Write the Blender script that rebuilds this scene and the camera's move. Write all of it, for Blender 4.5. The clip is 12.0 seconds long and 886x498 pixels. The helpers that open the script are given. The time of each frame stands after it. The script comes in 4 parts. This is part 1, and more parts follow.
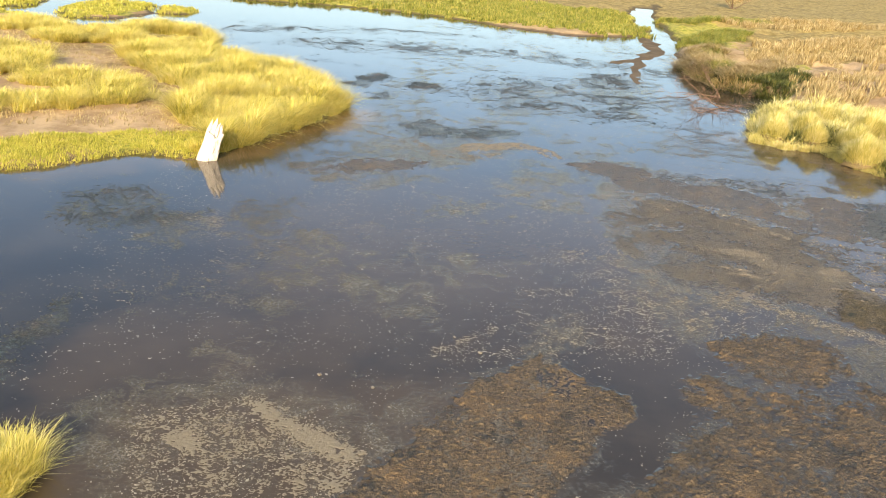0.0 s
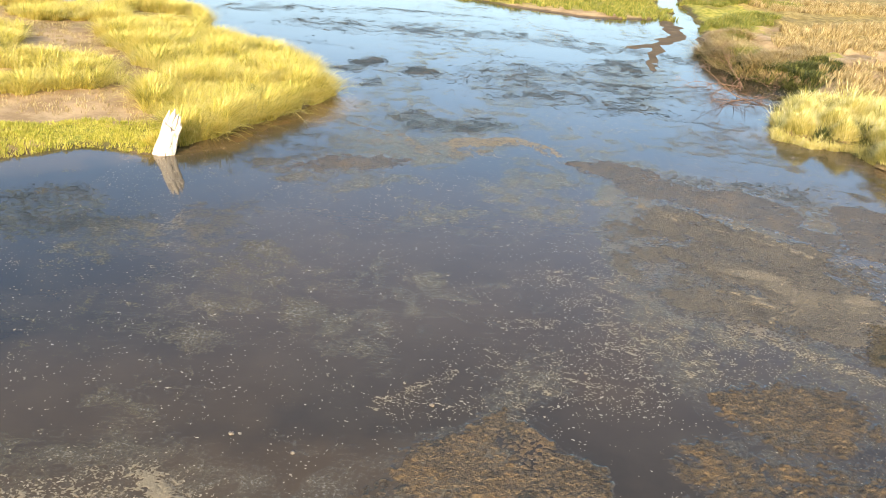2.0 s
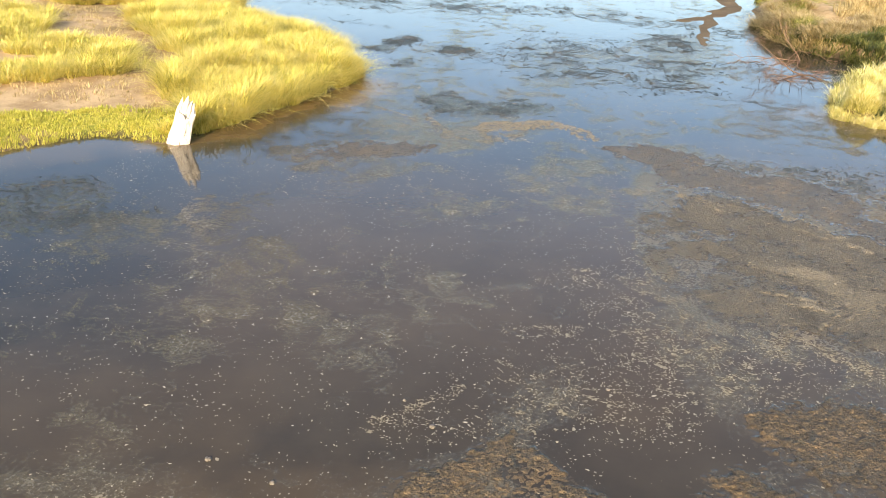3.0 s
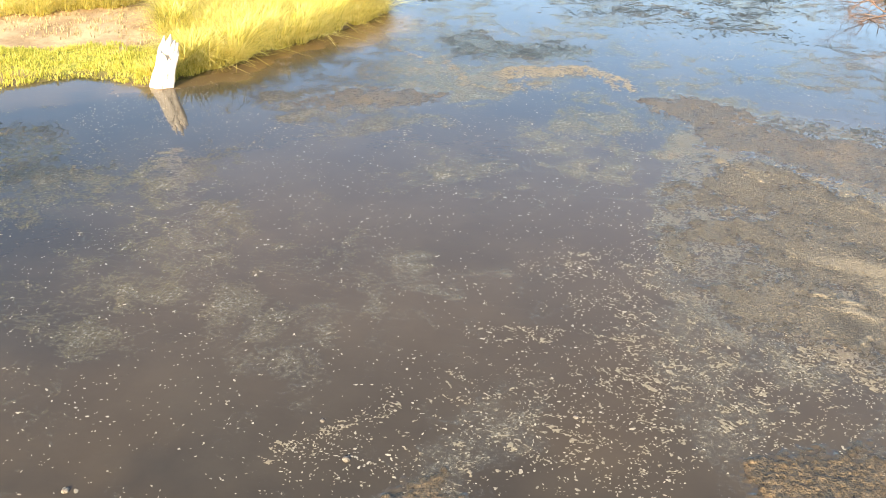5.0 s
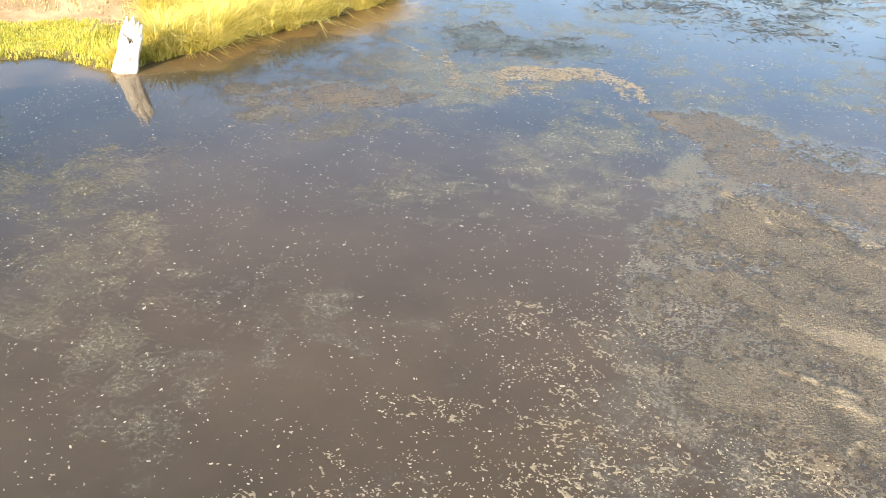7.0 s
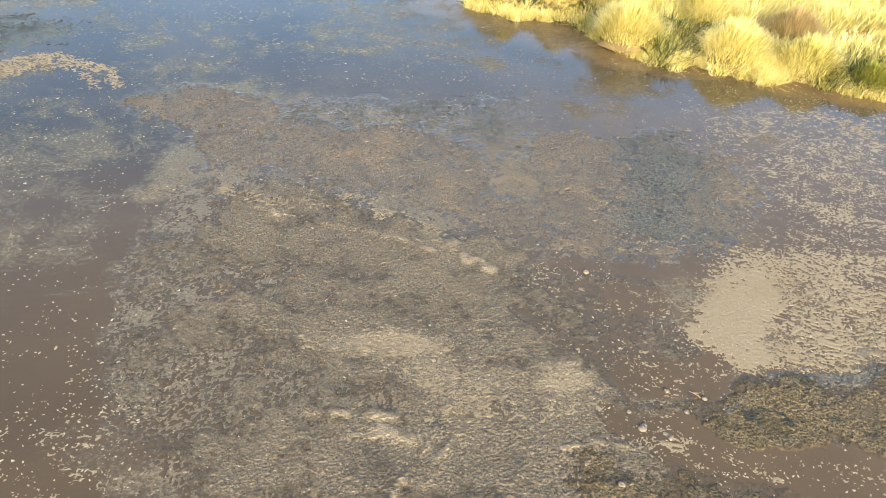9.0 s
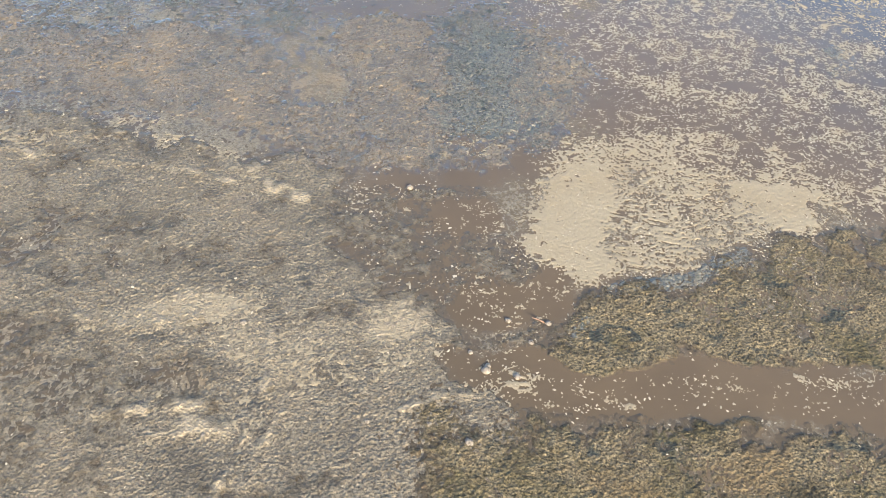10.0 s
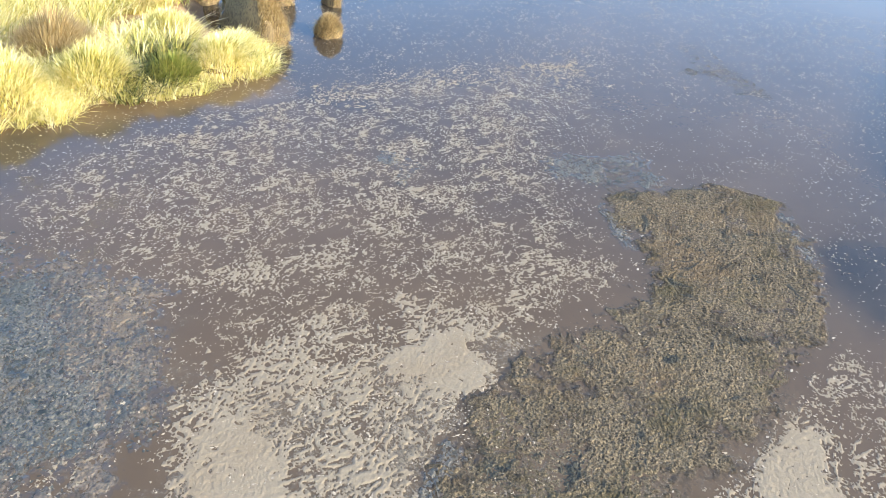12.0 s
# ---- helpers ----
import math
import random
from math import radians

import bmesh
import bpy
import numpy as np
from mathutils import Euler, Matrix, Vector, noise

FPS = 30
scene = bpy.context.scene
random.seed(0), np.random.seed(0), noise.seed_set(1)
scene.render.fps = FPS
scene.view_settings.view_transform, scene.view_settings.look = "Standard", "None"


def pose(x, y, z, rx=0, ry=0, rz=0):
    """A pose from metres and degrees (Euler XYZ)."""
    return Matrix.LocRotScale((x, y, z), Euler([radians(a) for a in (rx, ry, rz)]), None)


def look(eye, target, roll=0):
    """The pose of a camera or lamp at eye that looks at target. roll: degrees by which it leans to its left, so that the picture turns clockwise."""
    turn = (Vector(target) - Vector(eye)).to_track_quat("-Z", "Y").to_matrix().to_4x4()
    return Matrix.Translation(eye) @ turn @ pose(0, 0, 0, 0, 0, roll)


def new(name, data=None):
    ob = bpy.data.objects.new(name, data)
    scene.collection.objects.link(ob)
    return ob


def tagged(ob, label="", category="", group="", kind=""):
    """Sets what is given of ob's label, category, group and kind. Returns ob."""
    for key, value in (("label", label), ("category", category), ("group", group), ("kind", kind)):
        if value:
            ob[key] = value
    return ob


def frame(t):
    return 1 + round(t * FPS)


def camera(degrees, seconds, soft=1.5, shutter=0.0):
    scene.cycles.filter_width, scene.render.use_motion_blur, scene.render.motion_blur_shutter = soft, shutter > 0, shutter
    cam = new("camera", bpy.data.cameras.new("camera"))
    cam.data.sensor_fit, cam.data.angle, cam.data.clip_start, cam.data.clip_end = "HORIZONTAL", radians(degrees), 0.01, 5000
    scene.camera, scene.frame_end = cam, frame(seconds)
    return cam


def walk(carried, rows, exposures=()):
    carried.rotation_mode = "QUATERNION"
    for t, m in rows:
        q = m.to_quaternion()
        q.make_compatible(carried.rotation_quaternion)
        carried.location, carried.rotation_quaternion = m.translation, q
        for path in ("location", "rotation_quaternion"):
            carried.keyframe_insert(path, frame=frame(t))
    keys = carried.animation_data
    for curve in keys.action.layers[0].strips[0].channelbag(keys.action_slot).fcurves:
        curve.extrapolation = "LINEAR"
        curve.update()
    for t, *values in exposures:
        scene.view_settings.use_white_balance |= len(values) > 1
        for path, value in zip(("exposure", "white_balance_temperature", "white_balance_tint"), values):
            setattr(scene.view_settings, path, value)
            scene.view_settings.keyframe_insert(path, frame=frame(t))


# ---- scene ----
EXPOSURES = [(0.0, 1.31, 7000, 12), (0.5, 1.38, 6900, 12), (2.0, 1.44, 6750, 11), (3.2, 1.5, 6850, 11), (4.8, 1.97, 6800, 10), (6.5, 2.04, 6800, 10), (8.5, 2.03, 6400, 10), (9.0, 1.86, 6850, 9), (9.5, 1.99, 6600, 10), (10.5, 2.16, 6050, 10), (11.0, 2.18, 6000, 10), (11.5, 2.2, 5900, 11), (12.0, 1.98, 5700, 12)]

cam = camera(56.0, 12.0, soft=0.8)
PATH = [
    (0, 1.554, -0.871, 16.465, 1.32, -21.67, 4.26),
    (0.5, 2.158, 0.691, 16.281, 1.27, -21.63, 4.41),
    (1, 2.678, 2.213, 16.229, 1.37, -22.44, 4.84),
    (1.5, 3.217, 3.746, 16.203, 1.77, -22.64, 4.81),
    (2, 3.818, 5.306, 16.149, 2.83, -23.15, 4.69),
    (2.5, 4.492, 6.888, 16.046, 4.53, -23.66, 4.23),
    (3, 5.223, 8.475, 15.897, 6.77, -24.94, 2.95),
    (3.2, 5.527, 9.106, 15.828, 8.48, -26.44, 1.94),
    (4.8, 7.991, 13.989, 15.267, 12.22, -29.85, 1.86),
    (5, 8.287, 14.575, 15.213, 12.50, -29.71, 2.21),
    (5.5, 9.010, 16.024, 15.105, 13.11, -29.35, 3.28),
    (6, 9.712, 17.462, 15.036, 13.14, -29.38, 3.46),
    (6.5, 10.401, 18.905, 15.001, 15.06, -31.00, 4.03),
    (6.7, 10.676, 19.488, 14.993, 17.16, -31.46, 3.52),
    (8.3, 12.975, 24.376, 14.930, 14.03, -30.92, 1.36),
    (8.5, 13.283, 25.018, 14.905, 11.32, -30.81, 1.16),
    (8.9, 13.915, 26.319, 14.835, -8.69, -32.86, 4.33),
    (9, 14.075, 26.646, 14.813, -14.81, -33.73, 5.54),
    (9.1, 14.237, 26.974, 14.789, -19.76, -34.55, 6.43),
    (9.2, 14.400, 27.303, 14.763, -23.71, -35.16, 6.75),
    (9.5, 14.895, 28.290, 14.674, -29.36, -37.57, 8.97),
    (10, 15.731, 29.927, 14.495, -30.33, -42.04, 8.78),
    (10.5, 16.576, 31.533, 14.294, -39.18, -45.04, 10.07),
    (10.7, 16.916, 32.161, 14.214, -47.42, -44.79, 10.19),
    (10.8, 17.086, 32.473, 14.175, -51.64, -44.09, 10.22),
    (11, 17.428, 33.089, 14.102, -58.09, -42.05, 9.49),
    (11.5, 18.301, 34.597, 13.965, -65.04, -35.65, 6.80),
    (12, 19.241, 36.092, 13.944, -65.71, -32.60, 5.50),
]
walk(cam, [(t, pose(x, y, z, 0, 0, yaw) @ pose(0, 0, 0, 90 + pitch) @ pose(0, 0, 0, 0, 0, roll))
           for t, x, y, z, yaw, pitch, roll in PATH], exposures=EXPOSURES)
# ---- light: low warm sun behind the first camera, clear sky ----
SUN_FROM = Vector((-0.06, -1.0, 0.42))
sun = new("sun", bpy.data.lights.new("sun", "SUN"))
sun.data.energy, sun.data.angle, sun.data.color = 2.9, radians(0.6), (1.0, 0.83, 0.57)
sun.matrix_world = look(SUN_FROM * 100, (0, 0, 0))
world = bpy.data.worlds.new("sky")
scene.world = world
world.use_nodes = True
sky = world.node_tree.nodes.new("ShaderNodeTexSky")
sky.sky_type, sky.sun_disc = "NISHITA", False
sky.sun_elevation, sky.sun_rotation = radians(22.8), radians(183.4)
sky.air_density, sky.dust_density, sky.ozone_density = 1.0, 2.2, 2.0
backing = world.node_tree.nodes["Background"]
backing.inputs["Strength"].default_value = 0.15
world.node_tree.links.new(sky.outputs[0], backing.inputs[0])


# ---- material helpers ----
class Mat:
    """A node material with a Principled shader; small helpers to wire it."""

    def __init__(self, name, rough=0.8, spec=0.3):
        self.m = bpy.data.materials.new(name)
        self.m.use_nodes = True
        self.t = self.m.node_tree
        self.b = self.t.nodes["Principled BSDF"]
        self.b.inputs["Roughness"].default_value = rough
        self.b.inputs["Specular IOR Level"].default_value = spec
        self.pos = self.t.nodes.new("ShaderNodeNewGeometry")

    def put(self, value, socket):
        if isinstance(value, bpy.types.NodeSocket):
            self.t.links.new(value, socket)
        elif isinstance(value, tuple):
            socket.default_value = (*value, 1.0)
        else:
            socket.default_value = value

    def noise(self, scale, detail=4.0, rough=0.6, stretch=None, warp=0.0):
        n = self.t.nodes.new("ShaderNodeTexNoise")
        n.inputs["Scale"].default_value, n.inputs["Detail"].default_value = scale, detail
        n.inputs["Roughness"].default_value, n.inputs["Distortion"].default_value = rough, warp
        where = self.pos.outputs["Position"]
        if stretch:
            s = self.t.nodes.new("ShaderNodeVectorMath")
            s.operation = "MULTIPLY"
            s.inputs[1].default_value = stretch
            self.t.links.new(where, s.inputs[0])
            where = s.outputs[0]
        self.t.links.new(where, n.inputs["Vector"])
        return n.outputs[0]

    def cells(self, scale, feature="F1"):
        n = self.t.nodes.new("ShaderNodeTexVoronoi")
        n.feature = feature
        n.inputs["Scale"].default_value = scale
        self.t.links.new(self.pos.outputs["Position"], n.inputs["Vector"])
        return n.outputs["Distance"]

    def attr(self, name):
        n = self.t.nodes.new("ShaderNodeAttribute")
        n.attribute_name = name
        return n.outputs["Fac"]

    def island(self):
        return self.pos.outputs["Random Per Island"]

    def math(self, op, a, b=0.0):
        n = self.t.nodes.new("ShaderNodeMath")
        n.operation = op
        self.put(a, n.inputs[0])
        self.put(b, n.inputs[1])
        return n.outputs[0]

    def step(self, value, low, high, to_low=0.0, to_high=1.0):
        n = self.t.nodes.new("ShaderNodeMapRange")
        n.interpolation_type = "SMOOTHSTEP"
        self.put(value, n.inputs[0])
        for k, v in enumerate((low, high, to_low, to_high)):
            n.inputs[k + 1].default_value = v
        return n.outputs[0]

    def mix(self, fac, a, b):
        n = self.t.nodes.new("ShaderNodeMix")
        n.data_type = "RGBA"
        self.put(fac, n.inputs["Factor"])
        self.put(a, n.inputs[6])
        self.put(b, n.inputs[7])
        return n.outputs[2]

    def ramp(self, fac, *stops):
        n = self.t.nodes.new("ShaderNodeValToRGB")
        e = n.color_ramp.elements
        while len(e) < len(stops):
            e.new(0.5)
        for k, (at, colour) in enumerate(stops):
            e[k].position, e[k].color = at, (*colour, 1.0)
        self.put(fac, n.inputs[0])
        return n.outputs[0]

    def bump(self, height, strength, distance):
        n = self.t.nodes.new("ShaderNodeBump")
        n.inputs["Distance"].default_value = distance
        self.put(strength, n.inputs["Strength"])
        self.put(height, n.inputs["Height"])
        self.t.links.new(n.outputs[0], self.b.inputs["Normal"])

    def done(self, colour, rough=None):
        self.put(colour, self.b.inputs["Base Color"])
        if rough is not None:
            self.put(rough, self.b.inputs["Roughness"])
        return self.m


def water_material():
    k = Mat("turbid_water", 0.06, 0.5)
    k.b.inputs["IOR"].default_value = 1.33
    murk = k.mix(k.step(k.noise(0.22, 5), 0.35, 0.7), (0.022, 0.020, 0.016), (0.042, 0.036, 0.026))
    silt_and_reflection = k.mix(k.noise(0.5, 5), (0.068, 0.048, 0.027), (0.114, 0.080, 0.044))
    # highest values turn golden: shallow silt plus the bank grass's reflection as colour
    silt_and_reflection = k.mix(k.step(k.attr("silt_and_reflection"), 0.82, 1.0, 0.0, 0.8), silt_and_reflection, (0.15, 0.097, 0.04))
    murk = k.mix(k.attr("silt_and_reflection"), murk, silt_and_reflection)
    patch = k.math("MULTIPLY", k.math("SUBTRACT", k.noise(0.7, 6, 0.65, warp=0.6), 0.5), 1.1)
    grain = k.math("MULTIPLY", k.math("SUBTRACT", k.noise(7.0, 6, 0.8, warp=0.3), 0.5), 1.5)
    film = k.step(k.math("ADD", k.attr("film"), k.math("ADD", patch, grain)), 0.35, 0.75)
    weed = k.step(k.math("ADD", k.attr("weed"), k.math("MULTIPLY", k.math("SUBTRACT", k.noise(2.6, 8, 0.85), 0.5), 3.4)), 0.5, 0.95)
    tan = k.mix(k.step(k.noise(12.0, 5, 0.7), 0.35, 0.65), (0.05, 0.042, 0.028), (0.20, 0.165, 0.108))
    tan = k.mix(k.step(k.noise(0.33, 4), 0.5, 0.7, 0.0, 0.6), tan, (0.20, 0.14, 0.075))
    green = k.mix(k.step(k.noise(9.0, 4, 0.75), 0.4, 0.68), (0.010, 0.020, 0.026), (0.10, 0.105, 0.08))
    col = k.mix(k.math("MULTIPLY", film, 0.85), murk, tan)
    col = k.mix(k.math("MULTIPLY", weed, 0.85), col, green)
    rough = k.math("ADD", 0.045, k.math("MULTIPLY", k.math("MAXIMUM", film, weed), 0.35))
    wave = k.math("ADD", k.math("MULTIPLY", k.noise(1.3, 3, stretch=(1.0, 1.6, 1.0)), 0.3),
                  k.math("MULTIPLY", k.math("MAXIMUM", film, k.math("MULTIPLY", weed, 0.7)), k.math("MULTIPLY", k.noise(11.0, 5, 0.75), 2.2)))
    k.bump(wave, 0.35, 0.05)
    return k.done(col, rough)


def scum_material(name, dark, light, spot, scale, gloss=0.6, warm=(0.2, 0.13, 0.06), stain=(0.020, 0.028, 0.027), shine=0.15):
    """Floating growth; thin, wet and dark where the cover is thin."""
    k = Mat(name, gloss, shine)
    col = k.mix(k.step(k.noise(scale, 6, 0.75), 0.34, 0.64), dark, light)
    col = k.mix(k.step(k.noise(0.45, 5, 0.6), 0.48, 0.7, 0.0, 0.8), col, spot)
    col = k.mix(k.step(k.noise(0.27, 5, 0.65, warp=0.5), 0.54, 0.66, 0.0, 0.55), col, warm)
    col = k.mix(k.step(k.noise(0.7, 6, 0.68, warp=0.6), 0.5, 0.7, 0.0, 0.7), col, dark)
    col = k.mix(k.step(k.noise(17.0, 3, 0.7), 0.5, 0.7, 0.0, 0.75), col, dark)
    col = k.mix(k.step(k.noise(0.75, 8, 0.72, warp=0.9, stretch=(1.0, 1.5, 1.0)), 0.54, 0.64, 0.0, 0.8), col, stain)
    thick = k.math("ADD", k.attr("cover"), k.math("MULTIPLY", k.math("SUBTRACT", k.noise(2.2, 8, 0.8), 0.5), 1.7))
    thick = k.step(thick, 0.15, 0.75)
    bleached = k.step(k.math("ADD", k.attr("pale"), k.math("MULTIPLY", k.math("SUBTRACT", k.noise(5.0, 6, 0.75), 0.5), 0.9)), 0.25, 0.8, 0.0, 0.9)
    col = k.mix(bleached, col, (0.26, 0.212, 0.14))
    col = k.mix(thick, (0.062, 0.048, 0.031), col)
    rough = k.step(thick, 0.0, 1.0, 0.08, gloss)
    k.bump(k.math("MULTIPLY", k.math("ADD", k.noise(22.0, 4, 0.7), k.cells(15.0)), thick), 1.0, 0.04)
    return k.done(col, rough)


def flake_material(name, dark, light):
    k = Mat(name, 0.7, 0.25)
    k.bump(k.noise(26.0, 4), 0.8, 0.03)
    col = k.mix(k.island(), dark, light)
    col = k.mix(k.step(k.noise(0.5, 5, 0.65), 0.45, 0.7, 0.0, 0.5), col, (0.19, 0.145, 0.085))
    return k.done(k.mix(k.step(k.noise(9.0, 5, 0.75), 0.5, 0.72, 0.0, 0.45), col, (0.13, 0.105, 0.07)))


def blade_material(name, *stops):
    k = Mat(name, 0.55, 0.25)
    patch = k.math("ADD", k.math("MULTIPLY", k.island(), 0.55), k.math("MULTIPLY", k.noise(0.45, 3), 0.55))
    col = k.ramp(patch, *stops)
    k.b.inputs["Subsurface Weight"].default_value = 0.0
    thin = k.t.nodes.new("ShaderNodeBsdfTranslucent")
    k.put(col, thin.inputs[0])
    both = k.t.nodes.new("ShaderNodeMixShader")
    both.inputs[0].default_value = 0.3
    k.t.links.new(k.b.outputs[0], both.inputs[1])
    k.t.links.new(thin.outputs[0], both.inputs[2])
    k.t.links.new(both.outputs[0], k.t.nodes["Material Output"].inputs[0])
    return k.done(col)


def ground_material():
    k = Mat("bank_soil", 0.95, 0.15)
    soil = k.mix(k.step(k.noise(0.35, 6, 0.65), 0.35, 0.65), (0.30, 0.205, 0.11), (0.48, 0.35, 0.20))
    soil = k.mix(k.step(k.noise(3.0, 6, 0.7), 0.5, 0.75, 0.0, 0.5), soil, (0.22, 0.145, 0.08))
    turf = k.mix(k.step(k.noise(1.2, 6, 0.7), 0.35, 0.65), (0.18, 0.20, 0.03), (0.45, 0.39, 0.09))
    dry = k.mix(k.step(k.noise(0.8, 7, 0.7), 0.35, 0.65), (0.20, 0.15, 0.05), (0.40, 0.305, 0.12))
    grain = k.math("MULTIPLY", k.math("SUBTRACT", k.noise(1.0, 7, 0.7), 0.5), 1.1)
    col = k.mix(k.step(k.math("ADD", k.attr("dry"), grain), 0.4, 0.65), soil, dry)
    col = k.mix(k.step(k.math("ADD", k.attr("turf"), grain), 0.4, 0.65), col, turf)
    col = k.mix(k.step(k.noise(0.16, 7, 0.7), 0.5, 0.68, 0.0, 0.65), col, (0.17, 0.13, 0.05))
    wet = k.step(k.attr("wet"), 0.2, 0.8)
    col = k.mix(k.math("MULTIPLY", wet, 0.8), col, (0.07, 0.053, 0.036))
    k.bump(k.math("ADD", k.noise(2.5, 8, 0.7), k.math("MULTIPLY", k.noise(0.6, 4), 1.5)), 0.7, 0.12)
    return k.done(col)


def wood_material(name, dark, light, gloss=0.8, cracks=0.0):
    k = Mat(name, gloss, 0.2)
    grain = k.noise(5.0, 6, 0.7, stretch=(3.0, 3.0, 0.4))
    col = k.mix(k.step(grain, 0.3, 0.6), dark, light)
    split = k.step(k.noise(2.2, 5, 0.6, stretch=(2.2, 2.2, 0.5)), 0.60, 0.68, 0.0, cracks)
    col = k.mix(split, col, (0.06, 0.045, 0.03))
    k.bump(k.math("SUBTRACT", grain, split), 0.7, 0.06)
    return k.done(col)


WATER = water_material()
OLIVE_SCUM = scum_material("olive_algae", (0.018, 0.016, 0.009), (0.215, 0.17, 0.10), (0.072, 0.06, 0.027), 16.0, 0.65, (0.13, 0.09, 0.044))
BROWN_SCUM = scum_material("brown_scum", (0.030, 0.024, 0.016), (0.18, 0.138, 0.085), (0.165, 0.118, 0.06), 9.0, 0.45, (0.165, 0.118, 0.062), shine=0.6)
TAN_SCUM = scum_material("tan_scum", (0.05, 0.043, 0.032), (0.208, 0.172, 0.117), (0.125, 0.104, 0.072), 13.0, 0.55, (0.165, 0.132, 0.088), stain=(0.05, 0.048, 0.04), shine=0.22)
OCHRE_SCUM = scum_material("ochre_scum", (0.030, 0.025, 0.017), (0.175, 0.126, 0.072), (0.19, 0.12, 0.054), 8.0, 0.6, (0.18, 0.12, 0.056), stain=(0.03, 0.032, 0.028), shine=0.28)
WEED_SCUM = scum_material("teal_weed", (0.010, 0.018, 0.021), (0.17, 0.145, 0.092), (0.05, 0.056, 0.042), 9.0, 0.4, (0.13, 0.09, 0.045), stain=(0.013, 0.027, 0.034), shine=0.6)
CREAM_SCUM = flake_material("cream_scum", (0.215, 0.178, 0.116), (0.215, 0.178, 0.116))
CREAM_FLAKE = flake_material("cream_flake", (0.19, 0.165, 0.115), (0.43, 0.37, 0.265))
WEED_FLAKE = flake_material("weed_flake", (0.012, 0.020, 0.022), (0.06, 0.068, 0.058))
GOLD_BLADE = blade_material("golden_grass", (0.2, (0.17, 0.18, 0.03)), (0.4, (0.56, 0.49, 0.09)), (0.62, (0.76, 0.65, 0.17)), (0.85, (0.84, 0.74, 0.32)))
GREEN_BLADE = blade_material("green_turf", (0.15, (0.18, 0.22, 0.03)), (0.45, (0.42, 0.41, 0.06)), (0.8, (0.66, 0.57, 0.14)))
REED_BLADE = blade_material("reed_leaves", (0.2, (0.13, 0.15, 0.03)), (0.38, (0.52, 0.47, 0.11)), (0.62, (0.80, 0.72, 0.30)), (0.85, (0.92, 0.85, 0.54)))
# dark green sedge colour, kept dark to paint shade between reed clumps too
SEDGE_SHADE_BLADE = blade_material("sedge_and_gap_shade", (0.2, (0.03, 0.045, 0.012)), (0.5, (0.08, 0.10, 0.025)), (0.85, (0.24, 0.22, 0.06)))
MARSH_BLADE = blade_material("marsh_grass", (0.2, (0.10, 0.14, 0.025)), (0.5, (0.24, 0.26, 0.05)), (0.85, (0.46, 0.40, 0.11)))
STRAW_BLADE = blade_material("dry_straw", (0.15, (0.18, 0.13, 0.055)), (0.5, (0.40, 0.30, 0.13)), (0.85, (0.62, 0.51, 0.28)))
SOIL = ground_material()
BLEACHED = wood_material("bleached_wood", (0.42, 0.34, 0.25), (0.78, 0.72, 0.63), 0.8, 0.85)
DARK_WOOD = wood_material("dark_twigs", (0.09, 0.055, 0.035), (0.24, 0.15, 0.10))
SOIL_PLAIN = wood_material("root_earth", (0.07, 0.05, 0.03), (0.20, 0.15, 0.07), 0.95)
CLOD = wood_material("mud_clod", (0.05, 0.04, 0.03), (0.22, 0.19, 0.15))


# ---- fields over the plan ----
def hashed(ix, iy, seed):
    h = (ix.astype(np.int64) * 374761393 + iy.astype(np.int64) * 668265263 + seed * 1442695041) & 0xFFFFFFFF
    h = ((h ^ (h >> 13)) * 1274126177) & 0xFFFFFFFF
    return ((h ^ (h >> 16)) & 0xFFFF) / 65535.0


def lattice(x, y, seed):
    """Smooth value noise, 0 to 1."""
    ix, iy = np.floor(x), np.floor(y)
    fx, fy = x - ix, y - iy
    fx, fy = fx * fx * (3 - 2 * fx), fy * fy * (3 - 2 * fy)
    a, b = hashed(ix, iy, seed), hashed(ix + 1, iy, seed)
    c, d = hashed(ix, iy + 1, seed), hashed(ix + 1, iy + 1, seed)
    return (a + (b - a) * fx) * (1 - fy) + (c + (d - c) * fx) * fy


def fractal(x, y, size, seed, octaves=4, keep=0.55):
    """Sum of noises from the given size in metres downwards, about 0 to 1."""
    out, weight, total = np.zeros_like(x, dtype=float), 1.0, 0.0
    for k in range(octaves):
        out += weight * lattice(x / size + 17.3 * k, y / size - 9.1 * k, seed + k)
        total += weight
        weight, size = weight * keep, size * 0.5
    return out / total


def ease(v, low, high):
    v = np.clip((v - low) / (high - low), 0, 1)
    return v * v * (3 - 2 * v)


def strokes(x, y, rows, seed=5, warp=0.6):
    """Strength of the nearest soft strokes (x0, y0, x1, y1, half width, strength) with wandering edges."""
    out = np.zeros_like(x, dtype=float)
    wx = (fractal(x, y, 4.0, seed) - 0.5) * 2 * warp + (fractal(x, y, 1.0, seed + 20) - 0.5) * warp
    wy = (fractal(x, y, 4.0, seed + 40) - 0.5) * 2 * warp + (fractal(x, y, 1.0, seed + 60) - 0.5) * warp
    for x0, y0, x1, y1, half, strength in rows:
        k = min(1.0, half)
        px, py = x + wx * (0.4 + k) - x0, y + wy * (0.4 + k) - y0
        dx, dy = x1 - x0, y1 - y0
        t = np.clip((px * dx + py * dy) / max(dx * dx + dy * dy, 1e-6), 0, 1)
        d = np.hypot(px - t * dx, py - t * dy) / half
        out = np.maximum(out, strength * (1 - ease(d, 0.45, 1.35)))
    return out


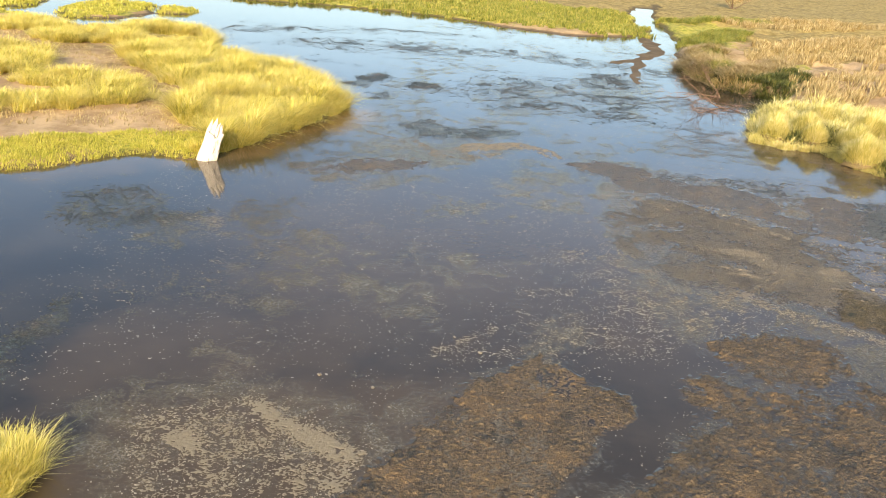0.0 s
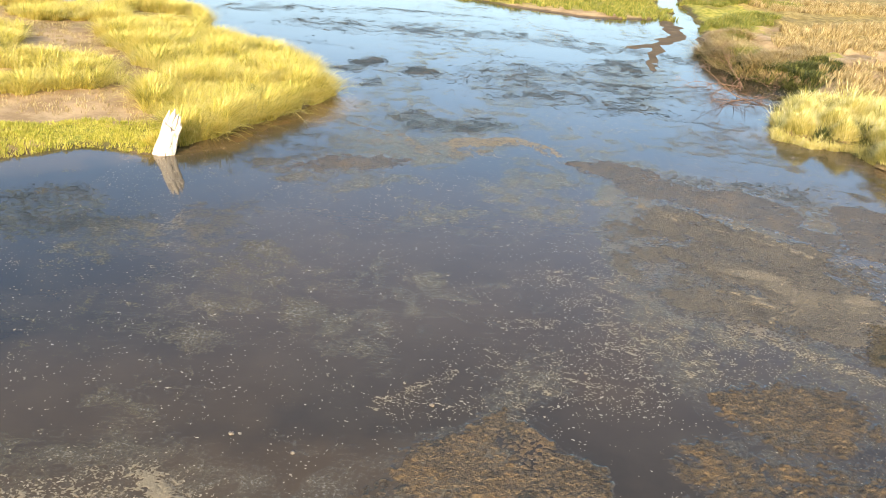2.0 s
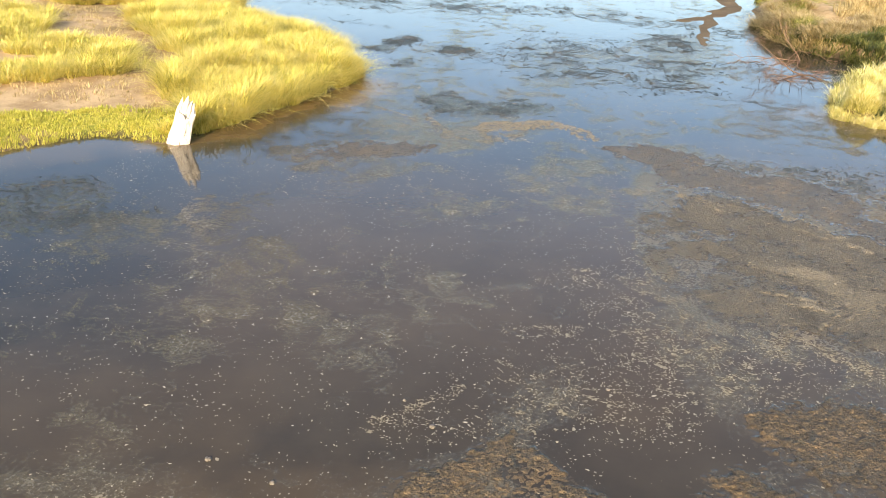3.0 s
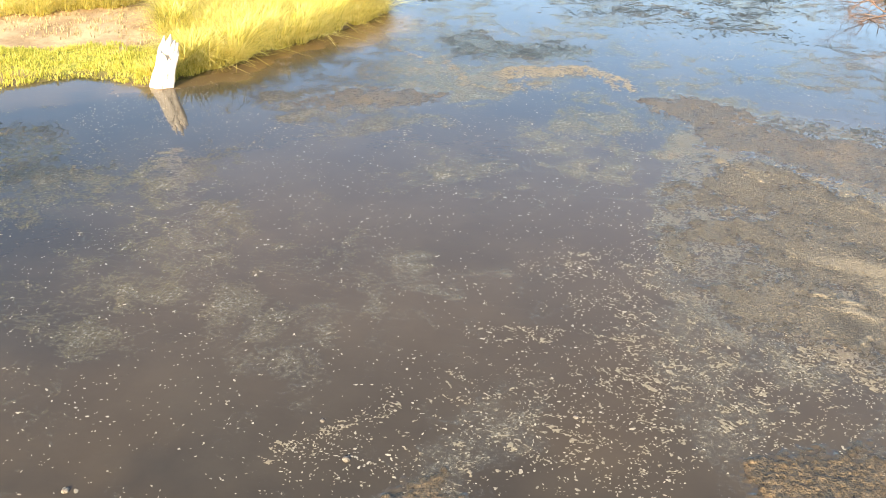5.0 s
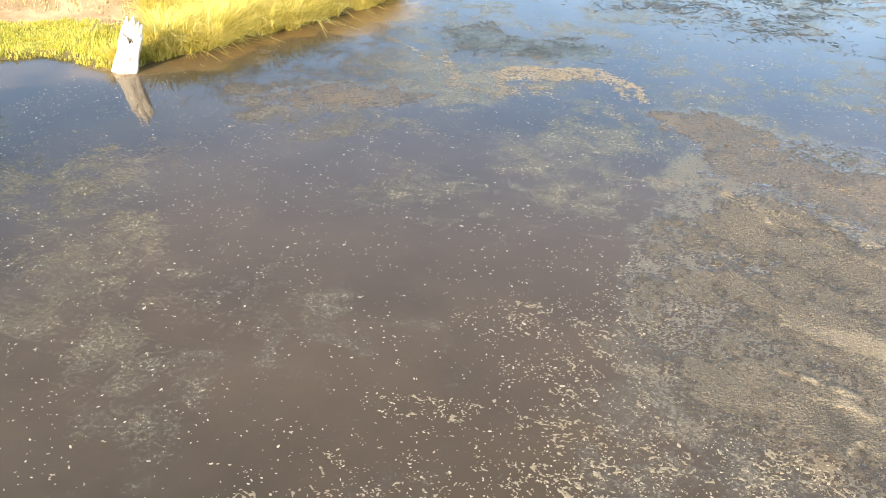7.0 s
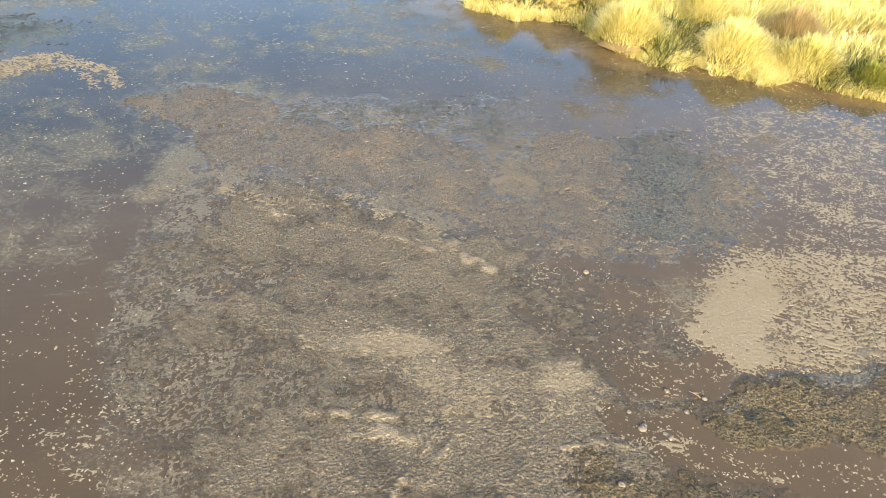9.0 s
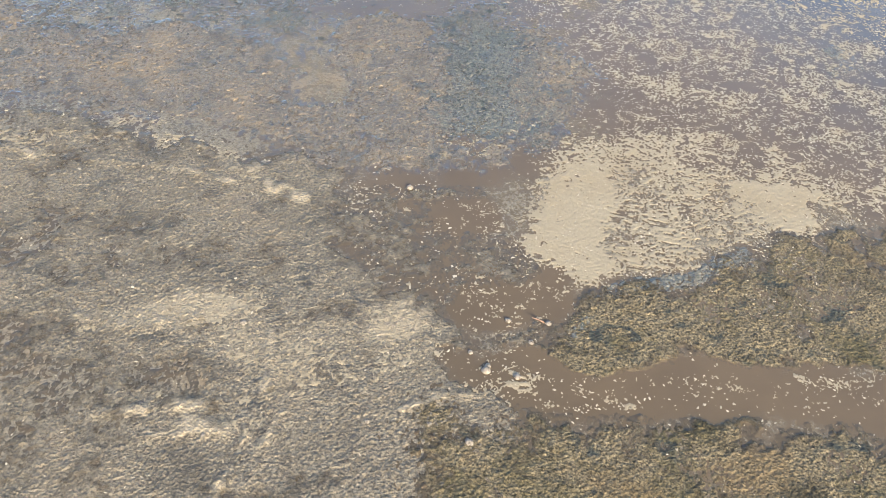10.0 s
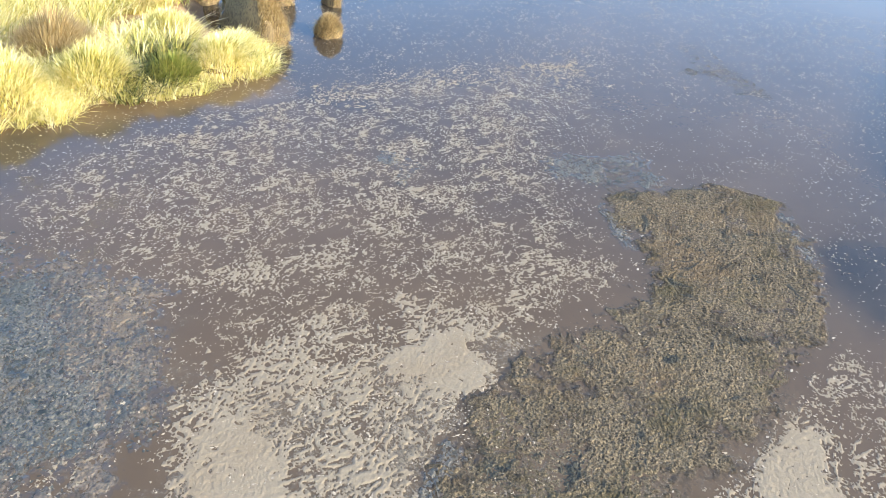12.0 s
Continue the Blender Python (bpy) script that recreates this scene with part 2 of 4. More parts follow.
def inside_distance(x, y, ring):
    """Signed distance to a closed outline, positive inside."""
    best, inside = np.full(x.shape, 1e9), np.zeros(x.shape, bool)
    for (x0, y0), (x1, y1) in zip(ring, ring[1:] + ring[:1]):
        dx, dy = x1 - x0, y1 - y0
        t = np.clip(((x - x0) * dx + (y - y0) * dy) / (dx * dx + dy * dy), 0, 1)
        best = np.minimum(best, np.hypot(x - x0 - t * dx, y - y0 - t * dy))
        if y0 != y1:
            inside ^= ((y0 > y) != (y1 > y)) & (x < (x1 - x0) * (y - y0) / (y1 - y0) + x0)
    return np.where(inside, best, -best)


# ---- floating growth on the pool: outlines and soft strokes on the plan ----
OLIVE_UPPER = [(24.6, 40.2), (26.2, 40.7), (27.9, 40.7), (29.3, 40.6), (30.6, 41.2), (32.3, 41.2), (33.2, 41.3), (35.5, 40.4), (37.9, 40.1), (39.5, 39.1), (41.4, 39.0), (43.6, 39.8), (44.3, 41.1), (45.8, 41.6), (48.4, 39.5), (49.2, 37.7), (49.0, 36.5), (46.8, 35.4), (45.0, 34.8), (42.9, 34.1), (40.9, 34.1), (38.9, 34.4), (36.7, 34.9), (35.2, 35.2), (33.6, 36.0), (32.0, 36.5), (32.6, 36.4), (31.3, 36.7), (29.0, 37.8), (26.4, 38.7), (25.4, 38.9), (24.4, 39.2)]
OLIVE_LOWER = [(21.1, 39.3), (21.6, 39.3), (22.3, 38.8), (23.5, 38.5), (24.4, 38.1), (25.6, 37.8), (27.3, 37.0), (28.6, 36.5), (29.6, 36.0), (30.5, 35.2), (31.2, 34.6), (31.5, 33.8), (31.9, 32.2), (30.7, 30.8), (26.9, 31.2), (22.5, 33.7), (19.4, 36.0), (20.4, 38.0), (20.8, 38.9)]
POOL_CLEAR = [(22.3, 46.6), (22.8, 46.8), (24.2, 46.6), (26.0, 45.6), (26.5, 44.7), (25.9, 43.3), (26.6, 42.2), (26.5, 41.1), (27.1, 40.7), (26.0, 40.4), (24.9, 40.4), (24.4, 40.1), (24.3, 39.2), (24.6, 38.4), (23.5, 38.9), (22.5, 39.4), (21.7, 39.5), (22.1, 40.0), (23.1, 40.6), (22.8, 41.6), (22.6, 42.3), (21.9, 43.0), (21.3, 44.0), (21.6, 45.3)]
CHANNEL = [(23.7, 39.6), (25.3, 38.8), (26.3, 38.6), (28.9, 37.7), (31.5, 36.5), (33.7, 35.5), (34.2, 34.5), (32.5, 33.3), (31.8, 34.0), (31.1, 34.9), (30.4, 35.6), (29.1, 36.4), (27.4, 37.0), (25.7, 37.8), (24.3, 38.4), (23.3, 39.0)]
CREAM_MAIN = [(26.8, 44.6), (27.9, 45.9), (29.2, 46.4), (30.3, 46.4), (30.6, 45.6), (30.0, 44.4), (29.4, 43.4), (28.4, 42.6), (28.5, 41.7), (27.3, 41.2), (26.8, 41.0), (26.6, 41.9), (26.0, 42.8), (25.9, 43.5)]
# a white reflection on the water, painted as closed cream scum
WHITE_REFLECTION = [(33.7, 43.1), (34.9, 43.3), (35.8, 42.8), (35.2, 41.9), (35.2, 41.1), (34.4, 40.7), (33.4, 41.3), (33.2, 42.2)]
CREAM_EAST = [(36.0, 34.8), (37.0, 34.5), (37.4, 33.2), (35.6, 33.1), (35.2, 32.2), (34.4, 32.0), (33.0, 32.3), (32.0, 34.0), (33.1, 34.3), (34.5, 34.9)]
CREAM_EAST_FLECKS = [(39.7, 34.1), (40.6, 33.1), (39.9, 31.6), (38.9, 30.5), (34.1, 30.4), (31.8, 34.3), (31.9, 36.5), (33.7, 35.8), (36.1, 35.1)]
FLECK_DENSE = [(27.0, 44.7), (28.5, 46.2), (30.5, 47.4), (32.2, 47.3), (34.8, 46.6), (35.8, 44.9), (36.2, 42.9), (35.6, 41.4), (33.1, 41.2), (31.3, 41.1), (29.5, 40.8), (28.0, 40.8), (27.0, 41.1), (26.8, 42.0)]
FLECK_MID = [(33.7, 51.5), (35.2, 51.6), (40.0, 50.1), (40.6, 47.3), (42.4, 44.7), (41.6, 41.5), (41.9, 39.9), (39.7, 39.2), (37.9, 40.5), (35.3, 40.7), (33.7, 40.8), (30.4, 41.1), (28.8, 41.3), (28.0, 42.6), (30.5, 48.0), (32.2, 49.7)]
FLECK_THIN = [(34.7, 59.2), (39.5, 58.9), (43.7, 57.1), (46.6, 56.5), (51.6, 53.7), (60.1, 47.5), (54.3, 45.1), (49.5, 45.4), (45.3, 42.9), (42.1, 40.7), (37.6, 41.8), (34.5, 43.7), (31.9, 49.3), (32.6, 53.1), (32.8, 56.8)]
TAN_FILM = [(11.0, 53.3), (13.3, 53.3), (16.3, 52.3), (18.2, 50.4), (20.8, 49.2), (22.3, 47.6), (21.6, 45.3), (22.0, 43.3), (21.3, 42.6), (22.7, 42.2), (23.9, 41.3), (25.5, 40.8), (24.3, 40.1), (23.2, 39.5), (23.1, 38.6), (22.5, 37.4), (21.9, 36.1), (15.4, 36.9), (11.4, 39.5), (9.6, 45.3)]
CREAM_TONGUE = [(15.2, 44.1), (16.6, 44.1), (18.3, 44.1), (19.2, 43.5), (18.9, 42.5), (17.4, 42.7), (16.3, 43.3), (15.4, 43.6)]
CREAM_KNOT = [(21.1, 42.6), (22.0, 42.7), (22.7, 42.1), (22.4, 41.2), (21.3, 41.0), (20.8, 41.5)]
CREAM_FAN = [(19.2, 43.2), (21.0, 42.5), (20.7, 41.3), (22.8, 41.1), (21.9, 40.4), (20.2, 40.4), (18.8, 40.1), (18.2, 40.5), (17.9, 41.6), (17.3, 42.2), (17.9, 42.8)]
GREY_FILM = [(14.6, 50.6), (16.2, 51.0), (17.2, 50.0), (17.3, 48.0), (19.9, 45.8), (20.9, 44.0), (21.0, 42.7), (19.7, 42.2), (19.4, 44.0), (17.8, 44.5), (15.4, 44.7), (13.7, 46.1), (14.0, 48.3)]
GREY_LOWER = [(11.8, 44.6), (15.0, 43.7), (16.6, 42.8), (17.5, 42.0), (16.2, 41.5), (14.4, 41.7), (13.4, 40.8), (11.8, 41.4)]
BAND_BROWN = [(8.7, 60.0), (11.1, 61.1), (13.8, 60.2), (15.9, 58.1), (17.5, 56.8), (19.5, 56.8), (20.9, 56.1), (22.2, 55.0), (22.4, 52.9), (21.7, 51.2), (19.3, 51.8), (17.5, 52.4), (15.5, 53.2), (13.3, 54.0), (12.0, 54.9), (11.1, 56.9)]
BAND_RIM = [(11.7, 55.1), (15.7, 54.0), (18.2, 53.4), (21.5, 51.7), (24.0, 50.9), (26.9, 47.7), (27.3, 46.5), (25.2, 47.0), (22.9, 47.7), (20.9, 49.4), (17.9, 51.6), (14.8, 53.3), (11.7, 53.9)]
OCHRE_A = [(16.8, 55.6), (18.8, 56.9), (21.7, 56.1), (22.1, 53.8), (20.4, 53.3), (17.1, 54.0)]
OCHRE_B = [(25.1, 55.9), (27.2, 56.1), (28.2, 54.4), (27.3, 50.8), (26.6, 48.1), (24.5, 49.2), (23.6, 50.9), (23.9, 53.1)]
OCHRE_C = [(31.3, 54.8), (32.7, 54.0), (32.7, 52.2), (30.3, 48.6), (28.4, 48.7)]
TEAL_A = [(13.5, 59.4), (19.3, 59.7), (26.1, 59.8), (25.5, 56.5), (24.0, 53.4), (22.3, 54.6), (21.2, 56.5), (18.7, 57.2), (16.2, 56.6), (13.4, 57.9)]
TEAL_B = [(28.8, 55.7), (31.9, 55.9), (31.3, 51.6), (29.2, 47.8), (27.7, 48.2), (27.3, 49.0), (27.6, 51.5)]
WEST_BROWN = [(-9.1, 52.5), (-7.6, 55.2), (-5.8, 56.8), (-3.3, 57.4), (-1.5, 57.0), (-2.7, 54.9), (-6.2, 52.8)]
TEAL_EAST = [(45.9, 34.8), (47.7, 33.9), (47.3, 32.2), (46.0, 30.6), (43.1, 31.3), (42.5, 33.2), (43.5, 34.2)]
TEAL_FAR = [(66.6, 34.9), (70.0, 32.3), (59.2, 28.5), (52.7, 30.6), (52.2, 32.9), (56.9, 34.1)]
NEAR_MAT = [(-0.8, 21.1), (0.3, 22.5), (1.4, 23.9), (1.5, 25.1), (2.7, 26.9), (4.9, 29.3), (6.1, 28.4), (7.3, 27.6), (8.3, 26.9), (8.3, 25.5), (6.9, 23.1), (5.4, 21.5), (4.7, 20.2), (3.6, 17.4), (-1.6, 16.8), (-1.3, 19.4)]
NEAR_OCHRE = [(12.4, 31.6), (13.2, 32.3), (15.5, 33.5), (17.4, 33.3), (18.1, 32.3), (17.8, 30.6), (16.5, 29.2), (14.9, 28.7), (14.2, 29.1), (12.5, 30.6)]
NEAR_EAST = [(10.1, 28.7), (11.8, 28.7), (14.1, 28.3), (17.5, 29.0), (23.2, 31.3), (25.7, 27.8), (18.6, 19.3), (7.7, 17.9), (7.8, 21.2), (10.9, 25.9), (10.3, 26.9)]
NEAR_CREAM = [(-6.3, 24.7), (-5.1, 24.8), (-3.9, 23.7), (-2.5, 23.2), (-1.1, 22.0), (-1.4, 21.0), (-1.4, 19.6), (-2.2, 19.8), (-2.1, 21.2), (-3.5, 22.0), (-5.0, 23.0)]
NEAR_CREAM_TWO = [(-8.1, 21.9), (-7.6, 22.6), (-6.6, 22.3), (-6.2, 21.5), (-6.5, 21.1), (-6.9, 20.8)]
NEAR_FLECKS = [(-9.2, 23.4), (-6.5, 25.0), (-2.9, 23.5), (-0.9, 21.4), (-1.2, 17.7), (-6.5, 17.0), (-8.3, 19.5)]
HERD_FLECKS = [(5.3, 40.5), (7.4, 42.5), (9.8, 43.4), (12.4, 43.5), (11.1, 39.3), (13.7, 38.3), (17.5, 38.4), (16.6, 33.3), (5.3, 28.7), (1.3, 28.5), (3.1, 31.9), (4.7, 33.9), (6.8, 34.6), (8.0, 37.9)]
WEED_STREAK = [(-14.7, 33.0), (-14.5, 29.5), (-14.4, 26.6), (-14.4, 24.1), (-14.7, 22.5), (-15.9, 24.6), (-16.1, 27.2), (-15.6, 30.4)]
FOAM_RING = [(0.4, 61.6), (2.6, 63.7), (5.8, 65.1), (7.7, 63.1), (8.3, 60.9), (7.5, 61.0), (6.1, 63.0), (3.6, 62.1), (1.3, 60.4)]
FOAM_INNER = [(1.0, 60.3), (3.6, 61.9), (5.2, 59.6), (4.0, 59.5), (1.6, 58.6)]
DARK_CHANNEL = [(8.3, 31.7), (11.0, 32.7), (11.7, 30.2), (10.1, 28.2), (9.8, 25.7), (8.0, 22.4), (6.4, 20.2), (5.0, 20.0), (6.9, 22.9), (8.4, 25.5), (8.5, 27.5), (6.2, 29.3)]
WEED_WEST = [(30.7, 54.3), (32.2, 53.1), (30.4, 49.8), (29.6, 47.8), (28.0, 47.5), (27.2, 48.1), (25.9, 48.3), (26.4, 50.7), (29.1, 54.3)]
MIX_WEST = [(31.8, 53.3), (33.1, 50.9), (31.1, 48.7), (29.1, 47.2), (27.6, 46.9), (26.1, 46.9), (25.1, 47.3), (24.6, 48.2), (26.0, 48.4), (28.0, 48.2), (30.0, 50.3)]
FAR_A = [(-12.2, 84.0), (-10.1, 89.6), (-8.1, 92.3), (-7.7, 88.5), (-9.4, 83.2)]
FAR_B = [(-8.8, 80.2), (-6.7, 82.2), (-6.2, 78.2), (-8.2, 77.0)]
FAR_C = [(-5.4, 85.8), (-4.5, 88.9), (-2.3, 87.8), (-2.4, 85.1), (-4.3, 83.9)]
FAR_D = [(-4.8, 67.7), (-2.5, 70.2), (0.3, 68.5), (4.8, 70.0), (6.5, 68.1), (4.9, 66.1), (0.7, 64.8), (-2.5, 64.5)]
FAR_E = [(-0.8, 84.4), (3.4, 96.0), (9.2, 96.7), (14.1, 87.4), (18.2, 79.9), (18.1, 76.1), (12.2, 75.0), (6.4, 77.9), (1.7, 78.4)]
FAR_F = [(13.9, 98.6), (18.1, 105.3), (20.8, 98.2), (19.8, 84.8), (17.7, 76.9), (15.3, 78.9), (13.6, 87.3)]
SHOAL_WEST = [(-21.7, 44.5), (-18.6, 47.1), (-15.9, 46.1), (-14.6, 42.5), (-12.9, 43.7), (-12.6, 42.3), (-15.6, 40.2), (-17.7, 38.5), (-21.0, 40.9)]
RIDGES = [
    (16.2, 51.3, 18.1, 50.1, 0.22, 0.8),
    (17.8, 49.1, 19.5, 48.1, 0.18, 0.9),
    (19.7, 48.8, 20.9, 47, 0.3, 0.8),
    (18.2, 50.4, 20.8, 48, 0.35, 0.6),
    (15.3, 41.5, 16.2, 41, 0.18, 0.9),
    (16.1, 41, 17.2, 40.4, 0.22, 0.95),
    (16.8, 40.4, 16, 40.5, 0.1, 0.8),
    (19, 42.3, 18.2, 40.8, 0.14, 0.7),
    (18.2, 40.8, 16.6, 38.6, 0.12, 0.8),
    (18.6, 40.4, 17.1, 38.7, 0.1, 0.6),
    (20.8, 39.2, 20.4, 38.5, 0.1, 0.5),
    (20.7, 39.4, 21.9, 39.4, 0.1, 0.8),
    (21.9, 39.4, 23.4, 39, 0.1, 0.7),
    (23.5, 39.3, 27.6, 38, 0.1, 0.85),
]
RIDGES_TWO = [
    (27.6, 38, 32.7, 36.2, 0.08, 0.7),
    (23.9, 38.4, 25.7, 37.7, 0.25, 0.8),
    (13.2, 51.6, 14.1, 51.8, 0.1, 0.6),
    (14, 51.1, 14.8, 50.6, 0.1, 0.7),
    (14.6, 50.9, 16.2, 51, 0.1, 0.6),
    (13, 52.4, 14.5, 51.4, 0.09, 0.8),
    (14.5, 51.4, 14.7, 50.3, 0.09, 0.8),
    (14.7, 50.3, 13.8, 49.3, 0.07, 0.6),
    (15, 44.4, 16.2, 43.8, 0.22, 0.8),
    (16.2, 43.8, 17.5, 43.4, 0.2, 0.75),
    (15.7, 41.3, 17.3, 41, 0.16, 0.9),
    (11.4, 42.5, 12.9, 43.9, 0.08, 0.5),
    (15.1, 51.6, 18.3, 51.2, 0.2, 0.6),
    (15.5, 50.1, 19, 48.5, 0.1, 0.5),
]
LINES = [
    (13.8, 48, 12.9, 46.4, 0.06, 0.6),
    (-3.1, 63.8, -0.5, 59.3, 0.12, 0.6),
    (-0.5, 59.3, 1.5, 59.1, 0.12, 0.6),
    (0.7, 61.5, 1.4, 62.9, 0.3, 0.8),
    (1.4, 62.9, 5.6, 64.8, 0.4, 0.85),
    (5.6, 64.8, 8, 63, 0.3, 0.85),
    (8, 63, 8.7, 61, 0.15, 0.8),
    (-2.9, 63.7, -1, 59, 0.1, 0.5),
    (-6.9, 65.1, -3.2, 62.3, 0.12, 0.5),
    (5.1, 35.7, 10.4, 36.8, 0.5, 0.45),
    (14.8, 37.7, 21, 33.4, 0.55, 0.6),
    (3.2, 31.8, 0.6, 28.8, 0.2, 0.5),
    # strengthens the painted white reflection
    (33.9, 43.3, 35.6, 42.6, 0.5, 1),
    (36.2, 44.9, 35.4, 43.7, 0.15, 0.9),
]
GULLIES = [
    (35.5, 40.4, 35.3, 37.5, 0.28, 0.9),
    (38.3, 39.3, 37.6, 38.3, 0.3, 0.7),
    (40.7, 36.3, 39.9, 34.1, 0.45, 0.5),
    (32.6, 39.7, 31.5, 38.2, 0.3, 0.6),
    (32.7, 40, 32, 38.9, 0.2, 0.7),
    (35.1, 39.5, 35.9, 37.6, 0.3, 0.8),
    (30.8, 36.2, 30.7, 35.2, 0.2, 0.4),
]
MAT_EDGE = [
    (24.6, 40, 27.1, 40.6, 0.22, 0.8),
    (27.1, 40.6, 29.5, 40.6, 0.28, 0.9),
    (29.5, 40.6, 32.1, 41.1, 0.3, 0.9),
    (44.8, 41.4, 42.8, 39.8, 0.35, 0.8),
    (47.6, 35.6, 44.4, 34.6, 0.3, 0.7),
    (47.5, 43.7, 49.3, 42.2, 0.5, 0.5),
    (43.4, 49.2, 42.8, 48.1, 0.5, 0.5),
    (60.3, 42.4, 62.1, 40.8, 0.6, 0.5),
]
WEED = [
    (-19.7, 110.5, 5.8, 113.7, 5.0, 0.45),
    (-31.7, 118.3, 6.3, 135.2, 4.0, 0.45),
    (64.1, 42.8, 59.5, 39.9, 1.24, 0.40),
    (47.4, 44.3, 48.4, 41.4, 1.30, 0.60),
    (10.3, 113.6, 22.7, 105.8, 4.47, 0.40),
]


def areas(x, y, rows, seed=5, warp=0.5):
    """Strength inside outlines, rows of (outline, strength, soft edge in metres), with wandering edges."""
    out = np.zeros_like(x, dtype=float)
    for ring, strength, soft in rows:
        px, py = [p[0] for p in ring], [p[1] for p in ring]
        reach = soft + 1.6 * warp
        near = (x > min(px) - reach) & (x < max(px) + reach) & (y > min(py) - reach) & (y < max(py) + reach)
        if not near.any():
            continue
        ax, ay = x[near], y[near]
        wx = ((fractal(ax, ay, 2.4, seed) - 0.5) * 2 + (fractal(ax, ay, 0.5, seed + 20) - 0.5)) * warp
        wy = ((fractal(ax, ay, 2.4, seed + 40) - 0.5) * 2 + (fractal(ax, ay, 0.5, seed + 60) - 0.5)) * warp
        out[near] = np.maximum(out[near], strength * ease(inside_distance(ax + wx, ay + wy, ring), -soft, soft))
    return out


def olive_field(x, y):
    return areas(x, y, [(OLIVE_UPPER, 1.0, 0.95), (OLIVE_LOWER, 1.0, 1.1)], 5, 0.8) - 0.4 * strokes(x, y, GULLIES, 7, 0.5)


def near_field(x, y):
    return areas(x, y, [(NEAR_MAT, 1.25, 0.8), (NEAR_OCHRE, 1.05, 1.2), (NEAR_EAST, 0.8, 1.6)], 9, 0.9)


def band_field(x, y):
    return areas(x, y, [(BAND_BROWN, 1.1, 0.8), (BAND_RIM, 0.95, 0.8), (OCHRE_A, 1.0, 0.7), (OCHRE_B, 1.1, 0.6), (OCHRE_C, 0.85, 0.8), (WEST_BROWN, 0.9, 1.0), (MIX_WEST, 0.7, 0.9)], 11, 0.7)


def weed_field(x, y):
    rings = areas(x, y, [(TEAL_A, 0.45, 1.5), (TEAL_B, 0.8, 1.3), (WEED_STREAK, 0.75, 0.5), (WEED_WEST, 0.95, 0.9),
                         (FAR_A, 0.9, 1.0), (FAR_B, 0.8, 0.8), (FAR_C, 0.8, 0.8), (FAR_D, 0.9, 1.2), (FAR_E, 0.5, 2.5), (FAR_F, 0.62, 2.0), (SHOAL_WEST, 0.65, 1.0)], 13, 0.8)
    return np.maximum(rings, strokes(x, y, WEED + MAT_EDGE, 7, 0.9))


def clear_field(x, y):
    return areas(x, y, [(CHANNEL, 1.0, 0.35), (DARK_CHANNEL, 0.45, 1.0)], 15, 0.5) + strokes(x, y, [(23.8, 41.8, 26.0, 41.6, 0.75, 0.9), (23.4, 40.3, 24.6, 39.4, 0.7, 0.9), (24.6, 45.2, 25.6, 44.8, 0.5, 0.6)], 15, 0.9)


def pale_field(x, y):
    """Where the tan film is bleached or folded into pale ridges."""
    patch = areas(x, y, [(CREAM_TONGUE, 0.62, 0.6), (CREAM_KNOT, 0.62, 0.45), (CREAM_FAN, 0.42, 0.8)], 17, 0.7)
    return np.maximum(patch * (0.5 + 0.9 * fractal(x, y, 0.9, 91, 4, 0.7)), ridge_field(x, y))


def ridge_field(x, y):
    return strokes(x, y, RIDGES + RIDGES_TWO, 3, 0.7) * np.clip(4.0 * (fractal(x, y, 0.6, 93, 4, 0.75) - 0.36), 0, 1)


def tan_field(x, y):
    return areas(x, y, [(TAN_FILM, 0.95, 1.5), (POOL_CLEAR, 0.44, 1.0)], 19, 0.9) * (0.42 + 0.58 * ease(x + 3 * fractal(x, y, 3.0, 95), 11, 19)) * (0.55 + 0.45 * ease(y + 0.3 * x, 41.5, 44.5)) - areas(x, y, [(GREY_FILM, 0.2, 0.9), (GREY_LOWER, 0.3, 0.8)], 21, 0.7)


def fleck_field(x, y):
    """Cover of broken cream scum, 0 to 1."""
    solid = areas(x, y, [(CREAM_MAIN, 1.0, 0.8), (WHITE_REFLECTION, 1.0, 0.5), (CREAM_EAST, 1.02, 0.5), (CREAM_TONGUE, 0.85, 0.4), (CREAM_KNOT, 0.85, 0.4), (NEAR_CREAM, 0.88, 0.45), (NEAR_CREAM_TWO, 0.85, 0.3)], 23, 0.45)
    broken = areas(x, y, [(FLECK_DENSE, 0.75, 0.9), (FLECK_MID, 0.56, 1.4), (FLECK_THIN, 0.5, 1.8), (CREAM_EAST_FLECKS, 0.64, 0.5), (CREAM_FAN, 0.7, 0.6), (NEAR_FLECKS, 0.5, 0.8), (HERD_FLECKS, 0.37, 1.8), (CHANNEL, 0.36, 0.3), (POOL_CLEAR, 0.36, 0.3), (MIX_WEST, 0.5, 0.6)], 25, 0.8)
    broken = broken * (0.35 + 1.3 * fractal(x, y, 1.4, 47, 4, 0.7))
    return np.maximum(solid, np.minimum(broken, 0.8))


